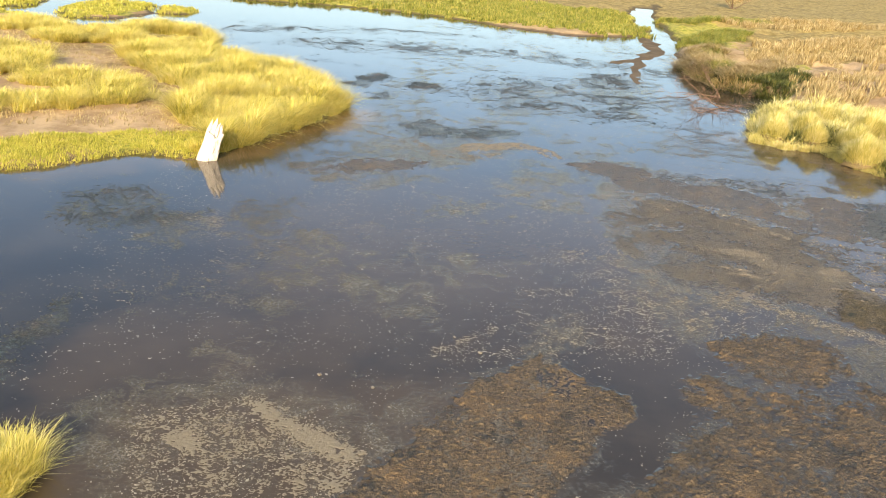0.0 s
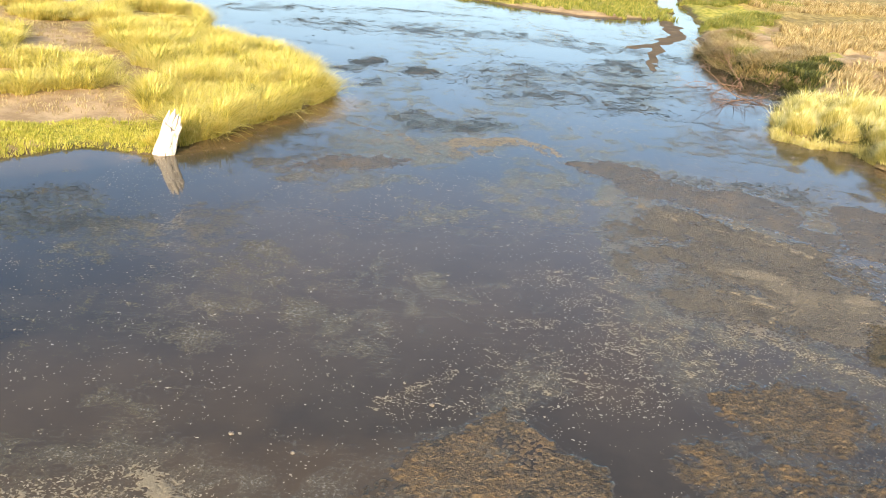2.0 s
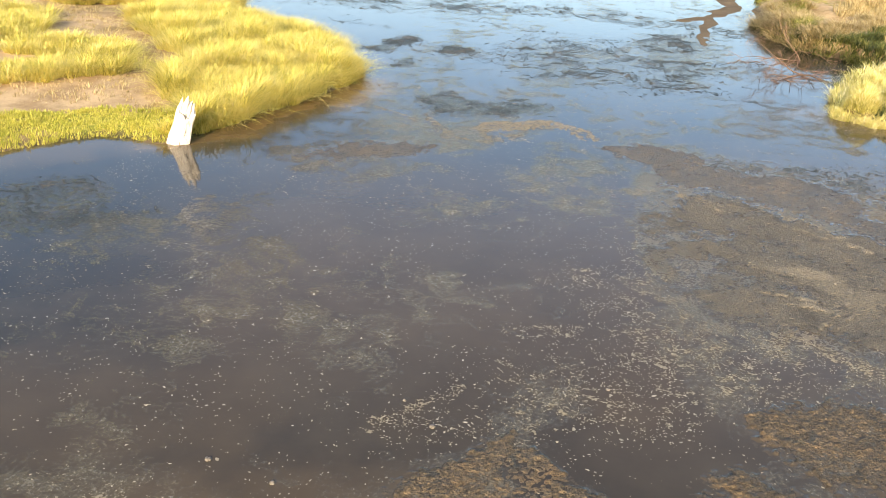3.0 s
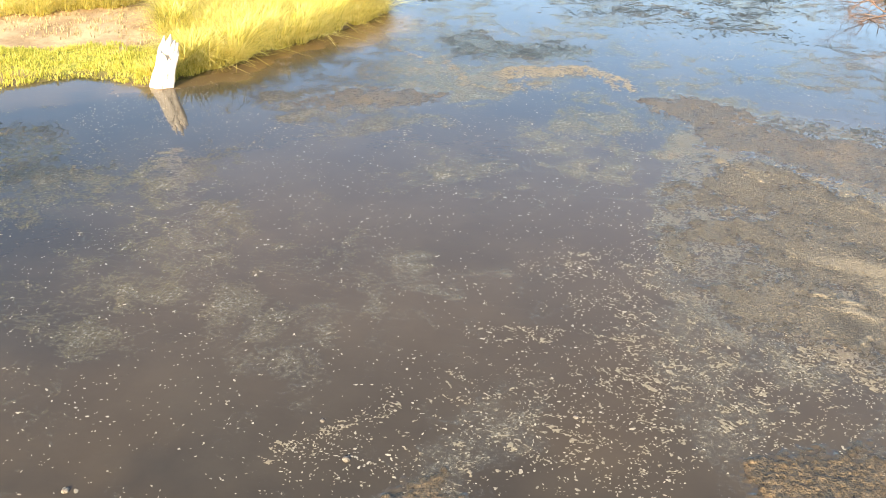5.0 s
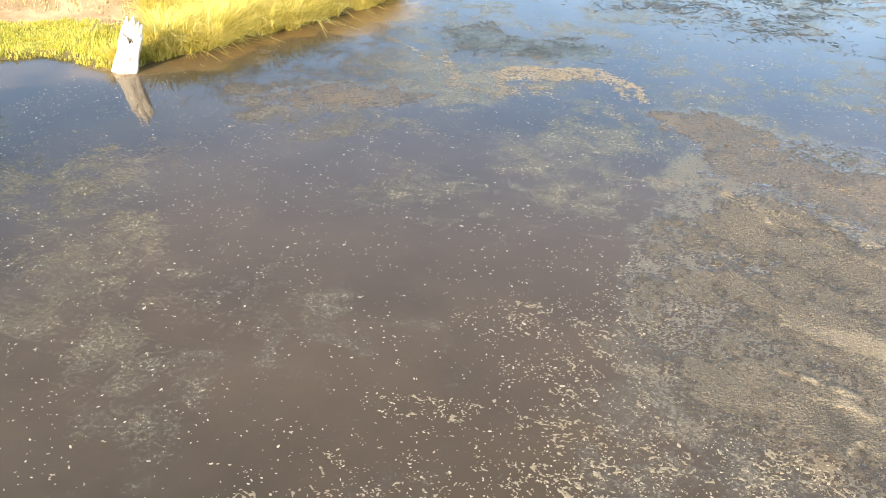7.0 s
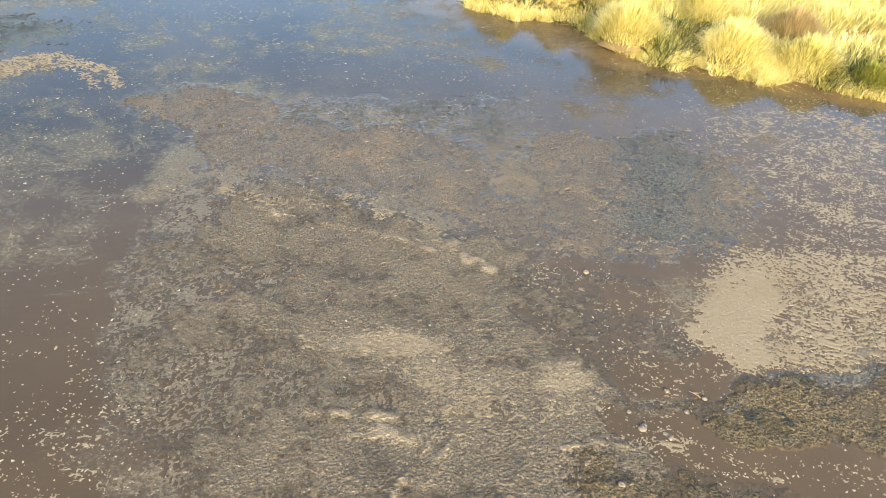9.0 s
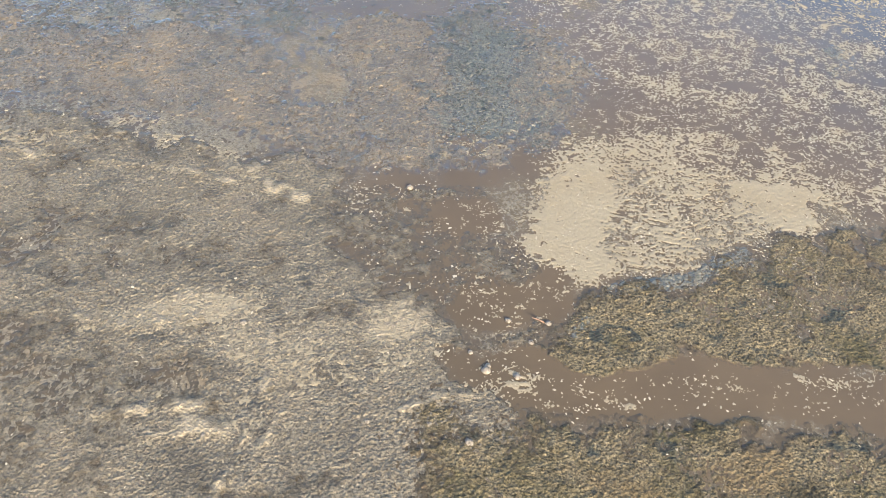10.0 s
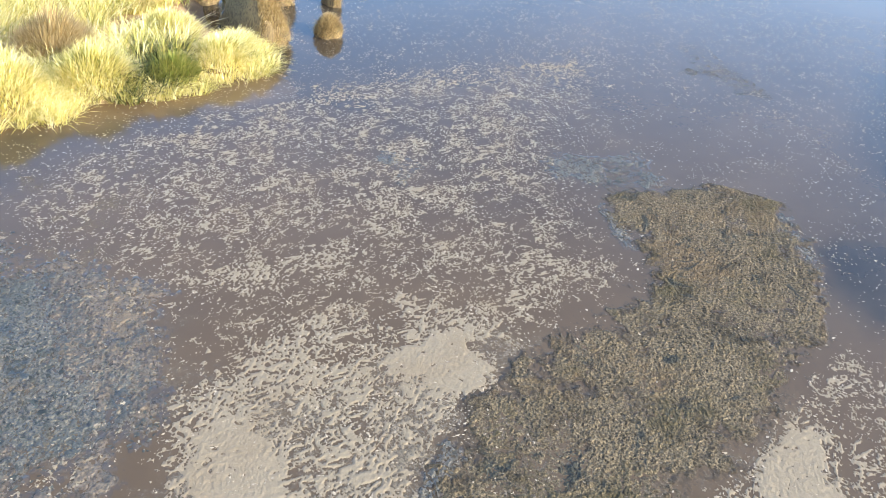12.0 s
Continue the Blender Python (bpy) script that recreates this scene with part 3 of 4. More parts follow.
# ---- shorelines ----
BANK_LEFT = [(-27, 47.5), (-25.3, 48.4), (-23.6, 51), (-21.2, 53.4), (-19.2, 53.9), (-16.9, 52.9), (-15.6, 56), (-13.9, 60.6), (-11.4, 65.6), (-10.2, 71), (-10.9, 76),
             (-15.3, 84.4), (-21.3, 89.1), (-27.2, 91.9), (-28.2, 96.6), (-31.2, 103.2), (-34.1, 108.8), (-41.9, 110.7), (-49.7, 108.8), (-55.5, 110.7), (-61.2, 115.4), (-73.7, 118.2), (-2400, 130), (-2400, 44), (-90, 42), (-50, 40), (-34, 45)]
ISLET_GREEN = [(-65, 122), (-72.7, 121), (-107, 129.5), (-105.8, 158.6), (-73.1, 146.4), (-66.7, 131.4)]
ISLET_YELLOW = [(-61.1, 123.8), (-55.4, 115.4), (-49.6, 118.2), (-47.6, 125.7), (-51.4, 137), (-59, 137)]
ISLET_LOW = [(-46.6, 126.7), (-42.3, 128.5), (-43.7, 135.1), (-49.5, 135.1)]
BANK_FAR = [(-2400, 175), (-152.2, 168), (-58.7, 163.3), (-40.8, 154.8), (-29.1, 156.7), (-14.1, 154.5), (-3.7, 150.8), (6.1, 143.8), (15.4, 139.1), (22.9, 140.7), (27.6, 143.6), (30.1, 152), (30.9, 165.2), (34, 189.6), (38, 202.7), (51.2, 211.2), (104.9, 221.5), (2400, 500), (2400, 2400), (-2400, 2400)]
BANK_RIGHT = [(2400, 540), (105, 246), (53, 226), (42.5, 204), (38.6, 189.6), (37.7, 180.2), (35.1, 156.7), (33.7, 135.1), (30.3, 123.8), (28, 108.8), (29.9, 98.5), (33.5, 95.7), (35.1, 91), (31.9, 86.3), (29.2, 80.7), (27.6, 76), (26.6, 72.2), (28.9, 69.8),
              (32, 70.1), (32.2, 66), (34.6, 63.1), (36.1, 65.2), (36.8, 62.6), (38.6, 61.3), (40.2, 61.3), (41.3, 61.9), (41.9, 60.3), (44.1, 59), (47.6, 58.3), (49.6, 60.5), (51.2, 64.5), (55.7, 69), (62.9, 74.3), (73.7, 78.8), (107.1, 92.9), (2400, 200)]
MUD_SPIT = [(31.4, 160, 29.3, 141, 1.1, 1), (29.3, 141, 28.0, 127, 1.2, 1), (28.0, 127, 24.6, 118.3, 1.2, 1), (24.6, 118.3, 20.5, 113.7, 0.9, 1), (24.0, 117.5, 20.8, 104.1, 0.7, 0.95), (20.8, 104.1, 20.7, 97.7, 0.5, 0.9)]
BANK_NEAR = [(-10.8, 19.5), (-13, 21), (-16, 19), (-24, 20), (-60, 26), (-200, 30), (-2400, 0), (-2400, -2400), (2400, -2400), (2400, -60), (150, -40), (60, -30), (20, -25), (-2, -14), (-10, 0), (-11, 12)]
BANK_EAST = [(120, 20), (105, 50), (115, 90), (2400, 150), (2400, -40), (140, -30)]
BANKS = [BANK_LEFT, ISLET_GREEN, ISLET_YELLOW, ISLET_LOW, BANK_FAR, BANK_RIGHT, BANK_NEAR, BANK_EAST]


def shore(x, y):
    """Distance inland (water: negative), with a wandering edge."""
    far = np.clip((np.hypot(x, y - 50) - 60) / 80, 0, 1)
    w = (fractal(x, y, 3.0, 71) - 0.5) * 1.2 * (1 + 2 * far)
    spit = 0.9 * (strokes(x, y, MUD_SPIT, 23, 0.9) - 0.5 + (fractal(x, y, 2.5, 27) - 0.5) * 0.5 * (strokes(x, y, MUD_SPIT, 23, 0.9) > 0.05))
    return np.maximum(np.max([inside_distance(x, y, ring) for ring in BANKS], axis=0) + w, spit)


def land_height(x, y, d=None):
    d = shore(x, y) if d is None else d
    lift = 0.32 * ease(d, 0.0, 1.2) + 0.25 * ease(d, 1.0, 12.0) + 0.5 * ease(d, 8.0, 40.0)
    east = ease(x, 24, 34) * ease(y, 60, 75) * (1 - ease(y, 180, 240))
    rough = (fractal(x, y, 6.0, 33) - 0.5) * (0.5 + 1.6 * east) * ease(d, 0.6, 4.0) + 0.35 * east * ease(d, 0.2, 1.0) + 0.7 * ease(x, 26, 30) * ease(y, 84, 90) * (1 - ease(y, 120, 135)) * ease(d, 0.5, 1.1)
    rough = rough + (fractal(x, y, 2.4, 35, 4) - 0.5) * 1.1 * east * ease(d, 0.8, 3.0) * (1 - ease(y, 125, 150))
    return np.where(d > 0, lift + rough, -0.7 * ease(-d, 0.0, 2.5))


def mesh_of(name, verts, faces, material, smooth=True):
    """A mesh object from arrays of places and of faces with equal numbers of corners."""
    me = bpy.data.meshes.new(name)
    n, k = faces.shape
    me.vertices.add(len(verts))
    me.vertices.foreach_set("co", np.ascontiguousarray(verts, dtype=np.float32).ravel())
    me.loops.add(n * k)
    me.loops.foreach_set("vertex_index", np.ascontiguousarray(faces, dtype=np.int32).ravel())
    me.polygons.add(n)
    me.polygons.foreach_set("loop_start", np.arange(0, n * k, k, dtype=np.int32))
    me.polygons.foreach_set("use_smooth", np.full(n, smooth))
    me.update(calc_edges=True)
    me.materials.append(material)
    return new(name, me)


def give(ob, name, values):
    ob.data.attributes.new(name, "FLOAT", "POINT").data.foreach_set("value", np.ascontiguousarray(values, dtype=np.float32).ravel())


def grid_faces(nx, ny):
    i = (np.arange(ny - 1)[:, None] * nx + np.arange(nx - 1)[None, :]).ravel()
    return np.stack([i, i + 1, i + nx + 1, i + nx], axis=1)


def spread(low, high, step, reach):
    """Even steps from low to high, then ever wider ones out to the reach."""
    out = [reach]
    while out[-1] > high + step:
        gap = out[-1] - high
        out.append(out[-1] - max(step, gap * 0.25))
    right = out[::-1]
    left, out = [], low
    gap = step
    while out > -reach:
        left.append(out)
        gap *= 1.3
        out -= gap
    left.append(-reach)
    return np.array(left[::-1] + list(np.arange(low + step, high, step)) + right)


# ---- ground: one sheet, the pool's bed and its banks, out to the horizon ----
TURF = [(-31, 50, -19, 55, 2.6, 1), (-68.8, 123.8, -96.9, 144.5, 14, 1), (-56.3, 121, -53.3, 135.1, 7, 0.9), (-45.7, 131.4, -46.6, 132.3, 6, 0.8), (-39.9, 158.6, -2.2, 155.8, 6, 1),
        (-2.4, 168, 24, 163.3, 22, 1), (36.5, 135.1, 42.7, 163.3, 7, 0.8), (36.1, 102.2, 41.6, 108.8, 4, 0.6)]
DRY = [(-41.9, 103.2, -31.2, 97.6, 5, 1), (-30, 66, -36, 72, 4, 0.8), (-20, 70, -30.1, 88.2, 7, 0.9), (51.4, 125.7, 83.6, 144.5, 14, 0.8), (61.6, 191.4, 173.6, 247.8, 60, 1), (-58, 210.2, 32.6, 219.6, 45, 0.8), (54, 163.3, 108.6, 182.1, 20, 0.7)]
BARE = [(-34, 58, -22, 63, 3.2, 1), (-24, 66, -38, 84.4, 3.5, 1), (-40, 84.4, -57.6, 95.7, 4.5, 1), (34.4, 97.6, 57, 112.6, 4, 1), (38.5, 92.9, 52.7, 101.3, 4, 0.8)]


def build_ground():
    gx, gy = spread(-62, 72, 0.65, 2500), spread(-4, 176, 0.7, 2500)
    x, y = [a.ravel() for a in np.meshgrid(gx, gy)]
    d = shore(x, y)
    z = land_height(x, y, d)
    ob = mesh_of("ground", np.stack([x, y, z], axis=1), grid_faces(len(gx), len(gy)), SOIL)
    turf, dry, bare = (strokes(x, y, rows, 11, 2.0) for rows in (TURF, DRY, BARE))
    far = ease(np.hypot(x, y - 50), 110, 190)
    give(ob, "turf", np.maximum(turf - 0.2 * bare, 0.25 * far * (1 - ease(x, 10, 50)) * (1 - ease(y, 180, 230))))
    give(ob, "dry", np.clip(np.maximum(dry, 0.75 * far) - bare, 0, 1))
    give(ob, "wet", 1 - ease(d, 0.1, 1.3))
    tagged(ob, "bare tan earth and short turf round a shallow pool", "ground", kind="structure")


def build_water():
    gx, gy = spread(-34, 62, 0.36, 2500), spread(14, 105, 0.36, 2500)
    x, y = [a.ravel() for a in np.meshgrid(gx, gy)]
    ob = mesh_of("water", np.stack([x, y, 0 * x], axis=1), grid_faces(len(gx), len(gy)), WATER)
    film = np.maximum(0.75 * strokes(x, y, FILM, 3, 1.2), 0.6 * np.maximum(near_field(x, y), band_field(x, y)))
    film = np.maximum(film, areas(x, y, [(TAN_FILM, 0.75, 0.8)], 19, 0.7))
    px, py = x + 7 * fractal(x, y, 9.0, 81), y + 7 * fractal(x, y, 9.0, 85)
    swirl = ease(fractal(px, py, 5.0, 89, 5, 0.6), 0.42, 0.62)
    calm = (1 - 0.25 * ease(y, 52, 72)) * (0.35 + 0.65 * ease(x, -16, -4)) * (1 - 0.7 * ease(x, 30, 42))
    film = np.maximum(film, (0.16 + 0.26 * swirl + 0.08 * ease(y, 56, 66) * (1 - ease(y, 85, 110))) * calm) - 0.7 * np.maximum(strokes(x, y, CLEAR, 3, 0.8), clear_field(x, y))
    give(ob, "film", film)
    deep = areas(x, y, [(TEAL_EAST, 1.0, 0.8), (TEAL_FAR, 0.9, 1.5)], 13, 0.8)
    give(ob, "silt_and_reflection", (1 - deep) * np.maximum(np.maximum(strokes(x, y, SILT_AND_REFLECTION, 15, 1.5), 0.55 * ease(x, -16, -4) * (1 - ease(y, 48, 60)) * (0.3 + 0.7 * ease(y, 25, 36)) * (0.6 + 0.8 * fractal(x, y, 8.0, 19))), 0.8 * ease(x + 0.25 * y, 24, 36) * (1 - ease(y, 52, 68)) * (1 - 0.6 * ease(x, 36, 50))))
    give(ob, "weed", weed_field(x, y) * 0.85)
    tagged(ob, "still brown pool water with algae film reflecting the sky", "water", kind="structure")


# clear brown water between the mats
CLEAR = [(6, 27, 9, 22, 1, 0.6), (9, 33, 10, 26, 1.3, 0.6), (35.1, 47.5, 47.8, 42.5, 4, 0.5)]
# stirred, shallow water brown with silt; bank rows also paint the grass reflection
SILT_AND_REFLECTION = [(-8, 20, 2, 24, 5, 0.6), (-10, 27, -4, 30, 4, 0.45), (-17, 52.5, -13, 60, 2.2, 0.9), (-13, 60, -9, 71, 2.6, 1), (-9, 71, -11.3, 78.8, 2, 0.7), (25.1, 73.6, 32.6, 66.3, 2.5, 0.8), (32.6, 65.3, 46.4, 58.2, 2.5, 0.9), (-30, 46, -20, 51, 1.5, 0.6), (8, 33, 10, 38, 3, 0.5), (30.4, 144.5, 37.1, 123.8, 2, 0.8)]
# thin tan film over wide stretches of the pool
FILM = [(15.3, 39.7, 19.3, 47.2, 4.5, 0.7), (19.3, 50.3, 12.9, 53.3, 3, 0.9), (2, 22, 14, 24, 6, 0.6), (8, 36, 13.4, 29.2, 4, 0.3), (25.8, 37.8, 34.2, 35.9, 5, 0.6), (27.8, 44.2, 34.1, 41.2, 3.5, 0.7),
        (-8, 54, 0, 60, 3, 0.7), (12.8, 58.6, 25.5, 52.5, 4, 0.75), (-8, 22, -2, 22, 4, 0.6), (-14, 40, -10, 44, 3, 0.5), (16.1, 88.2, 18.7, 97.6, 6, 0.5)]


def mat_sheet(name, box, field, cell, cut, rise, lump, material, seed, ragged=1.6, grain=0.2, clump=0.8, swell=0.0, weeds=0.0, pale=None):
    """A lumpy floating mat: a sheet that rises out of the water where the field is strong."""
    gx, gy = np.arange(box[0], box[2], cell), np.arange(box[1], box[3], cell)
    cx, cy = np.arange(box[0], box[2] + 0.3, 0.15), np.arange(box[1], box[3] + 0.3, 0.15)
    ccx, ccy = np.meshgrid(cx, cy)
    coarse = field(ccx, ccy) - 1.2 * clear_field(ccx, ccy) - (weeds * weed_field(ccx, ccy) if weeds else 0.0)
    s = upsampled(cx, cy, coarse, gx, gy)
    x, y = np.meshgrid(gx, gy)
    x, y = x + (lattice(x / cell * 0.93, y / cell * 0.93, seed) - 0.5) * cell * 0.7, y + (lattice(x / cell * 0.87, y / cell * 0.87, seed + 1) - 0.5) * cell * 0.7
    f = s + (fractal(x, y, clump, seed + 2, 4, 0.8) - 0.5) * ragged * np.clip(s * 2.2, 0, 1) - cut
    bubbles = np.abs(fractal(x, y, grain, seed + 3, 2, 0.7) - 0.5) * 2
    z = np.clip(f, -0.5, 0.35) * rise + lump * (bubbles - 0.25) * np.clip(f * 4 + 0.3, 0, 1)
    z = z + swell * (fractal(x * 0.8 + y * 0.5, y * 0.6 - x * 0.3, 1.5, seed + 8, 3, 0.6) - 0.3) * np.clip(f * 3, 0, 1)
    if pale:
        light = upsampled(cx, cy, pale(ccx, ccy), gx, gy)
        z = z + 0.06 * upsampled(cx, cy, ridge_field(ccx, ccy), gx, gy) * np.clip(f * 3, 0, 1)
    faces = grid_faces(len(gx), len(gy))
    flat = z.ravel()
    faces = faces[(flat[faces] > 0.0).any(axis=1)]
    used, back = np.unique(faces, return_inverse=True)
    verts = np.stack([x.ravel(), y.ravel(), flat], axis=1)[used]
    ob = mesh_of(name, verts, back.reshape(faces.shape), material)
    give(ob, "cover", np.clip(f.ravel()[used] * 1.5, 0, 1))
    if pale:
        give(ob, "pale", np.clip(light.ravel()[used], 0, 1))
    return ob


def upsampled(coarse_x, coarse_y, values, gx, gy):
    """Values on a coarse grid, carried smoothly to a fine one."""
    rows = np.array([np.interp(gx, coarse_x, row) for row in values])
    at = np.clip(np.searchsorted(coarse_y, gy) - 1, 0, len(coarse_y) - 2)
    t = ((gy - coarse_y[at]) / (coarse_y[at + 1] - coarse_y[at]))[:, None]
    return rows[at] * (1 - t) + rows[at + 1] * t


def raft_sheet(name, box, cell, density, material, seed, size=0.088, rise=0.3):
    """Cream scum in rafts: closed where dense, broken into worm-shaped flecks where thin."""
    gx, gy = np.arange(box[0], box[2], cell), np.arange(box[1], box[3], cell)
    cx, cy = np.arange(box[0], box[2] + 0.4, 0.3), np.arange(box[1], box[3] + 0.4, 0.3)
    ccx, ccy = np.meshgrid(cx, cy)
    d = np.where(shore(ccx, ccy) < -0.25, density(ccx, ccy), 0.0)
    d = upsampled(cx, cy, d, gx, gy)
    live = np.argwhere(d > 0.07)
    z = np.full(d.shape, -0.05)
    iy, ix = live[:, 0], live[:, 1]
    x, y = gx[ix], gy[iy]
    bend = (fractal(x, y, 0.8, seed + 11, 2) - 0.5) * 0.6
    vein = np.abs(fractal(x * 0.8 + bend, y * 1.15 - bend, size, seed, 2, 0.5) - 0.5)
    broken = fractal(x * 0.85, y * 1.1, 0.24, seed + 31, 3, 0.75)
    grains = lattice(x / 0.055, y / 0.055, seed + 5) - 0.5
    dense = d[iy, ix]
    body = np.minimum(np.minimum(0.02 + 0.13 * dense + 0.2 * dense ** 4 + 2.2 * np.maximum(dense - 0.8, 0), 0.24 + 2.2 * np.maximum(dense - 0.8, 0)) - vein, (broken - 0.80 + 0.62 * dense) * 0.6)
    z[iy, ix] = np.clip(body * rise, -0.02, 0.009) + (0.010 + 0.008 * dense) * grains + 0.035 * dense * np.clip(0.16 - vein, -0.12, 0.1)
    gxx, gyy = np.meshgrid(gx, gy)
    faces = grid_faces(len(gx), len(gy))
    flat = z.ravel()
    faces = faces[(flat[faces] > 0.002).any(axis=1)]
    used, back = np.unique(faces, return_inverse=True)
    return mesh_of(name, np.stack([gxx.ravel()[used], gyy.ravel()[used], flat[used]], axis=1), back.reshape(faces.shape), material)


def scatter(rng, count, box, density):
    """Random places, kept by the density there."""
    x, y = rng.uniform(box[0], box[2], count), rng.uniform(box[1], box[3], count)
    keep = rng.random(count) < density(x, y)
    x, y = x[keep], y[keep]
    keep = shore(x, y) < -0.3
    return x[keep], y[keep]


def flakes(name, x, y, size, material, rng, flat=0.35):
    """Small bent flakes afloat: a wandering ridge of three sections, each three points across."""
    n = len(x)
    size = size * rng.lognormal(0, 0.36, n)
    turn = rng.normal(0.15, 0.9, n)
    px, py, a = np.zeros((n, 3)), np.zeros((n, 3)), turn.copy()
    for k in range(1, 3):
        a = a + rng.normal(0, 0.65, n)
        px[:, k], py[:, k] = px[:, k - 1] + np.cos(a) * size * 0.6, py[:, k - 1] + np.sin(a) * size * 0.6
    ax, ay = np.gradient(px, axis=1), np.gradient(py, axis=1)
    length = np.hypot(ax, ay) + 1e-9
    nx, ny = -ay / length, ax / length
    wide = size[:, None] * flat * np.array([0.5, 1.0, 0.45]) * rng.uniform(0.6, 1.35, (n, 3))
    v = np.zeros((n, 3, 3, 3))
    for j, side in enumerate((-1, 0, 1)):
        v[:, :, j, 0] = x[:, None] + px + nx * wide * side
        v[:, :, j, 1] = y[:, None] + py + ny * wide * side
        v[:, :, j, 2] = 0.012 if side == 0 else 0.003
    f = np.array([(k * 3 + j, k * 3 + j + 1, k * 3 + j + 4, k * 3 + j + 3) for k in range(2) for j in range(2)])
    faces = (np.arange(n)[:, None, None] * 9 + f[None]).reshape(-1, 4)
    return mesh_of(name, v.reshape(-1, 3), faces, material)


def blades(name, x, y, z, tall, rng, material, wide=0.035, splay=0.55, droop=0.5, lean=(0.12, 0.0), heading=None, outward=None):
    """Grass leaves from their roots: narrow, bent strips of three faces."""
    n = len(x)
    way = rng.uniform(0, 2 * np.pi, n) if heading is None else heading + rng.normal(0, 0.9, n)
    tall = tall * rng.uniform(0.6, 1.15, n)
    out = rng.uniform(0.3, 1.0, n) * splay * (1.0 if outward is None else outward)
    droop = droop * rng.uniform(0.35, 1.35, n)
    v = np.zeros((n, 4, 2, 3))
    for k, s in enumerate((0.0, 0.36, 0.72, 1.0)):
        reach = tall * (out * s + droop * out * s ** 3)
        cx, cy = x + np.cos(way) * reach + lean[0] * tall * s * s, y + np.sin(way) * reach + lean[1] * tall * s * s
        cz = z + tall * (s - droop * out * 0.55 * s ** 3)
        half = wide * (1.0, 0.9, 0.6, 0.08)[k] * 0.5
        for j, side in enumerate((-1, 1)):
            v[:, k, j, 0], v[:, k, j, 1], v[:, k, j, 2] = cx - np.sin(way) * half * side, cy + np.cos(way) * half * side, cz
    f = np.array([(2 * k, 2 * k + 1, 2 * k + 3, 2 * k + 2) for k in range(3)])
    faces = (np.arange(n)[:, None, None] * 8 + f[None]).reshape(-1, 4)
    return mesh_of(name, v.reshape(-1, 3), faces, material)


def tufts(rng, x, y, each, radius):
    """Roots of blades in tufts about the given places, and the way that each leaf points."""
    n = len(x) * each
    a, r = rng.uniform(0, 2 * np.pi, n), radius * np.sqrt(rng.random(n))
    return np.repeat(x, each) + np.cos(a) * r, np.repeat(y, each) + np.sin(a) * r, a, 0.25 + r / radius


def stand(name, rows, per_m2, each, tall, material, seed, label, category="grass", radius=0.3, wide=0.04, cut=0.35, inland=-0.1, **more):
    """A stand of grass in tufts over the strokes given."""
    rng = np.random.default_rng(seed)
    box = (min(min(r[0], r[2]) - r[4] * 1.5 for r in rows), min(min(r[1], r[3]) - r[4] * 1.5 for r in rows),
           max(max(r[0], r[2]) + r[4] * 1.5 for r in rows), max(max(r[1], r[3]) + r[4] * 1.5 for r in rows))
    count = int((box[2] - box[0]) * (box[3] - box[1]) * per_m2)
    x, y = rng.uniform(box[0], box[2], count), rng.uniform(box[1], box[3], count)
    s = strokes(x, y, rows, seed, 1.0) * (0.55 + 0.9 * fractal(x, y, 3.0, seed + 9))
    d = shore(x, y)
    keep = (s > cut) & (d > inland)
    x, y, s = x[keep], y[keep], s[keep]
    hill = tall * (0.3 + 1.3 * fractal(x, y, 1.8, seed + 4))
    bx, by, a, outward = tufts(rng, x, y, each, radius)
    z = np.maximum(land_height(bx, by), -0.05) - 0.03
    ob = blades(name, bx, by, z, np.repeat(hill, each), rng, material, wide, heading=a, outward=outward, **more)
    return tagged(ob, label, category, kind="stuff")


build_ground()
build_water()

# ---- floating mats and flakes ----
tagged(mat_sheet("algae_mat", (19, 28, 49, 43), olive_field, 0.04, 0.3, 0.02, 0.068, OLIVE_SCUM, 101, 1.55, 0.1, swell=0.05), "lumpy olive-green algae mat floating on the pool", "algae", kind="stuff")
tagged(mat_sheet("scum_mat", (-4, 16, 27, 36), near_field, 0.055, 0.34, 0.03, 0.11, OCHRE_SCUM, 131, 1.6, 0.2, swell=0.06), "lumpy brown and ochre scum mats on still water", "scum", kind="stuff")
tagged(mat_sheet("scum_band", (-12, 44, 38, 64), band_field, 0.065, 0.36, 0.03, 0.08, BROWN_SCUM, 137, 1.8, 0.15), "band of brown scum drifting across the pool", "scum", kind="stuff")
tagged(mat_sheet("film_mat", (6, 33, 26, 56), tan_field, 0.045, 0.25, 0.015, 0.055, TAN_SCUM, 151, 1.5, 0.11, 1.2, swell=0.025, weeds=0.5, pale=pale_field), "rough tan scum film covering the shallow end", "scum", kind="stuff")
tagged(mat_sheet("weed_mat", (12, 28, 50, 62), weed_field, 0.05, 0.3, 0.02, 0.06, WEED_SCUM, 171, 2.0, 0.11), "dark teal water weed matted just under the surface", "weed", kind="stuff")


def raft_density(x, y):
    lines = strokes(x, y, [(*r[:4], max(r[4], 0.3) * 1.3, r[5]) for r in RIDGES + RIDGES_TWO + LINES], 3, 0.5)
    foam = areas(x, y, [(FOAM_RING, 0.72, 0.6), (FOAM_INNER, 0.5, 0.6)], 27, 0.5)
    return np.maximum(np.maximum(fleck_field(x, y), foam), np.minimum(0.92 * lines, 0.9)) - 0.8 * np.clip(olive_field(x, y), 0, 1)


tagged(raft_sheet("foam_patch", (-12, 18, 62, 67), 0.034, raft_density, CREAM_SCUM, 161), "pale cream scum rafts breaking into flecks on brown water", "scum", kind="stuff")

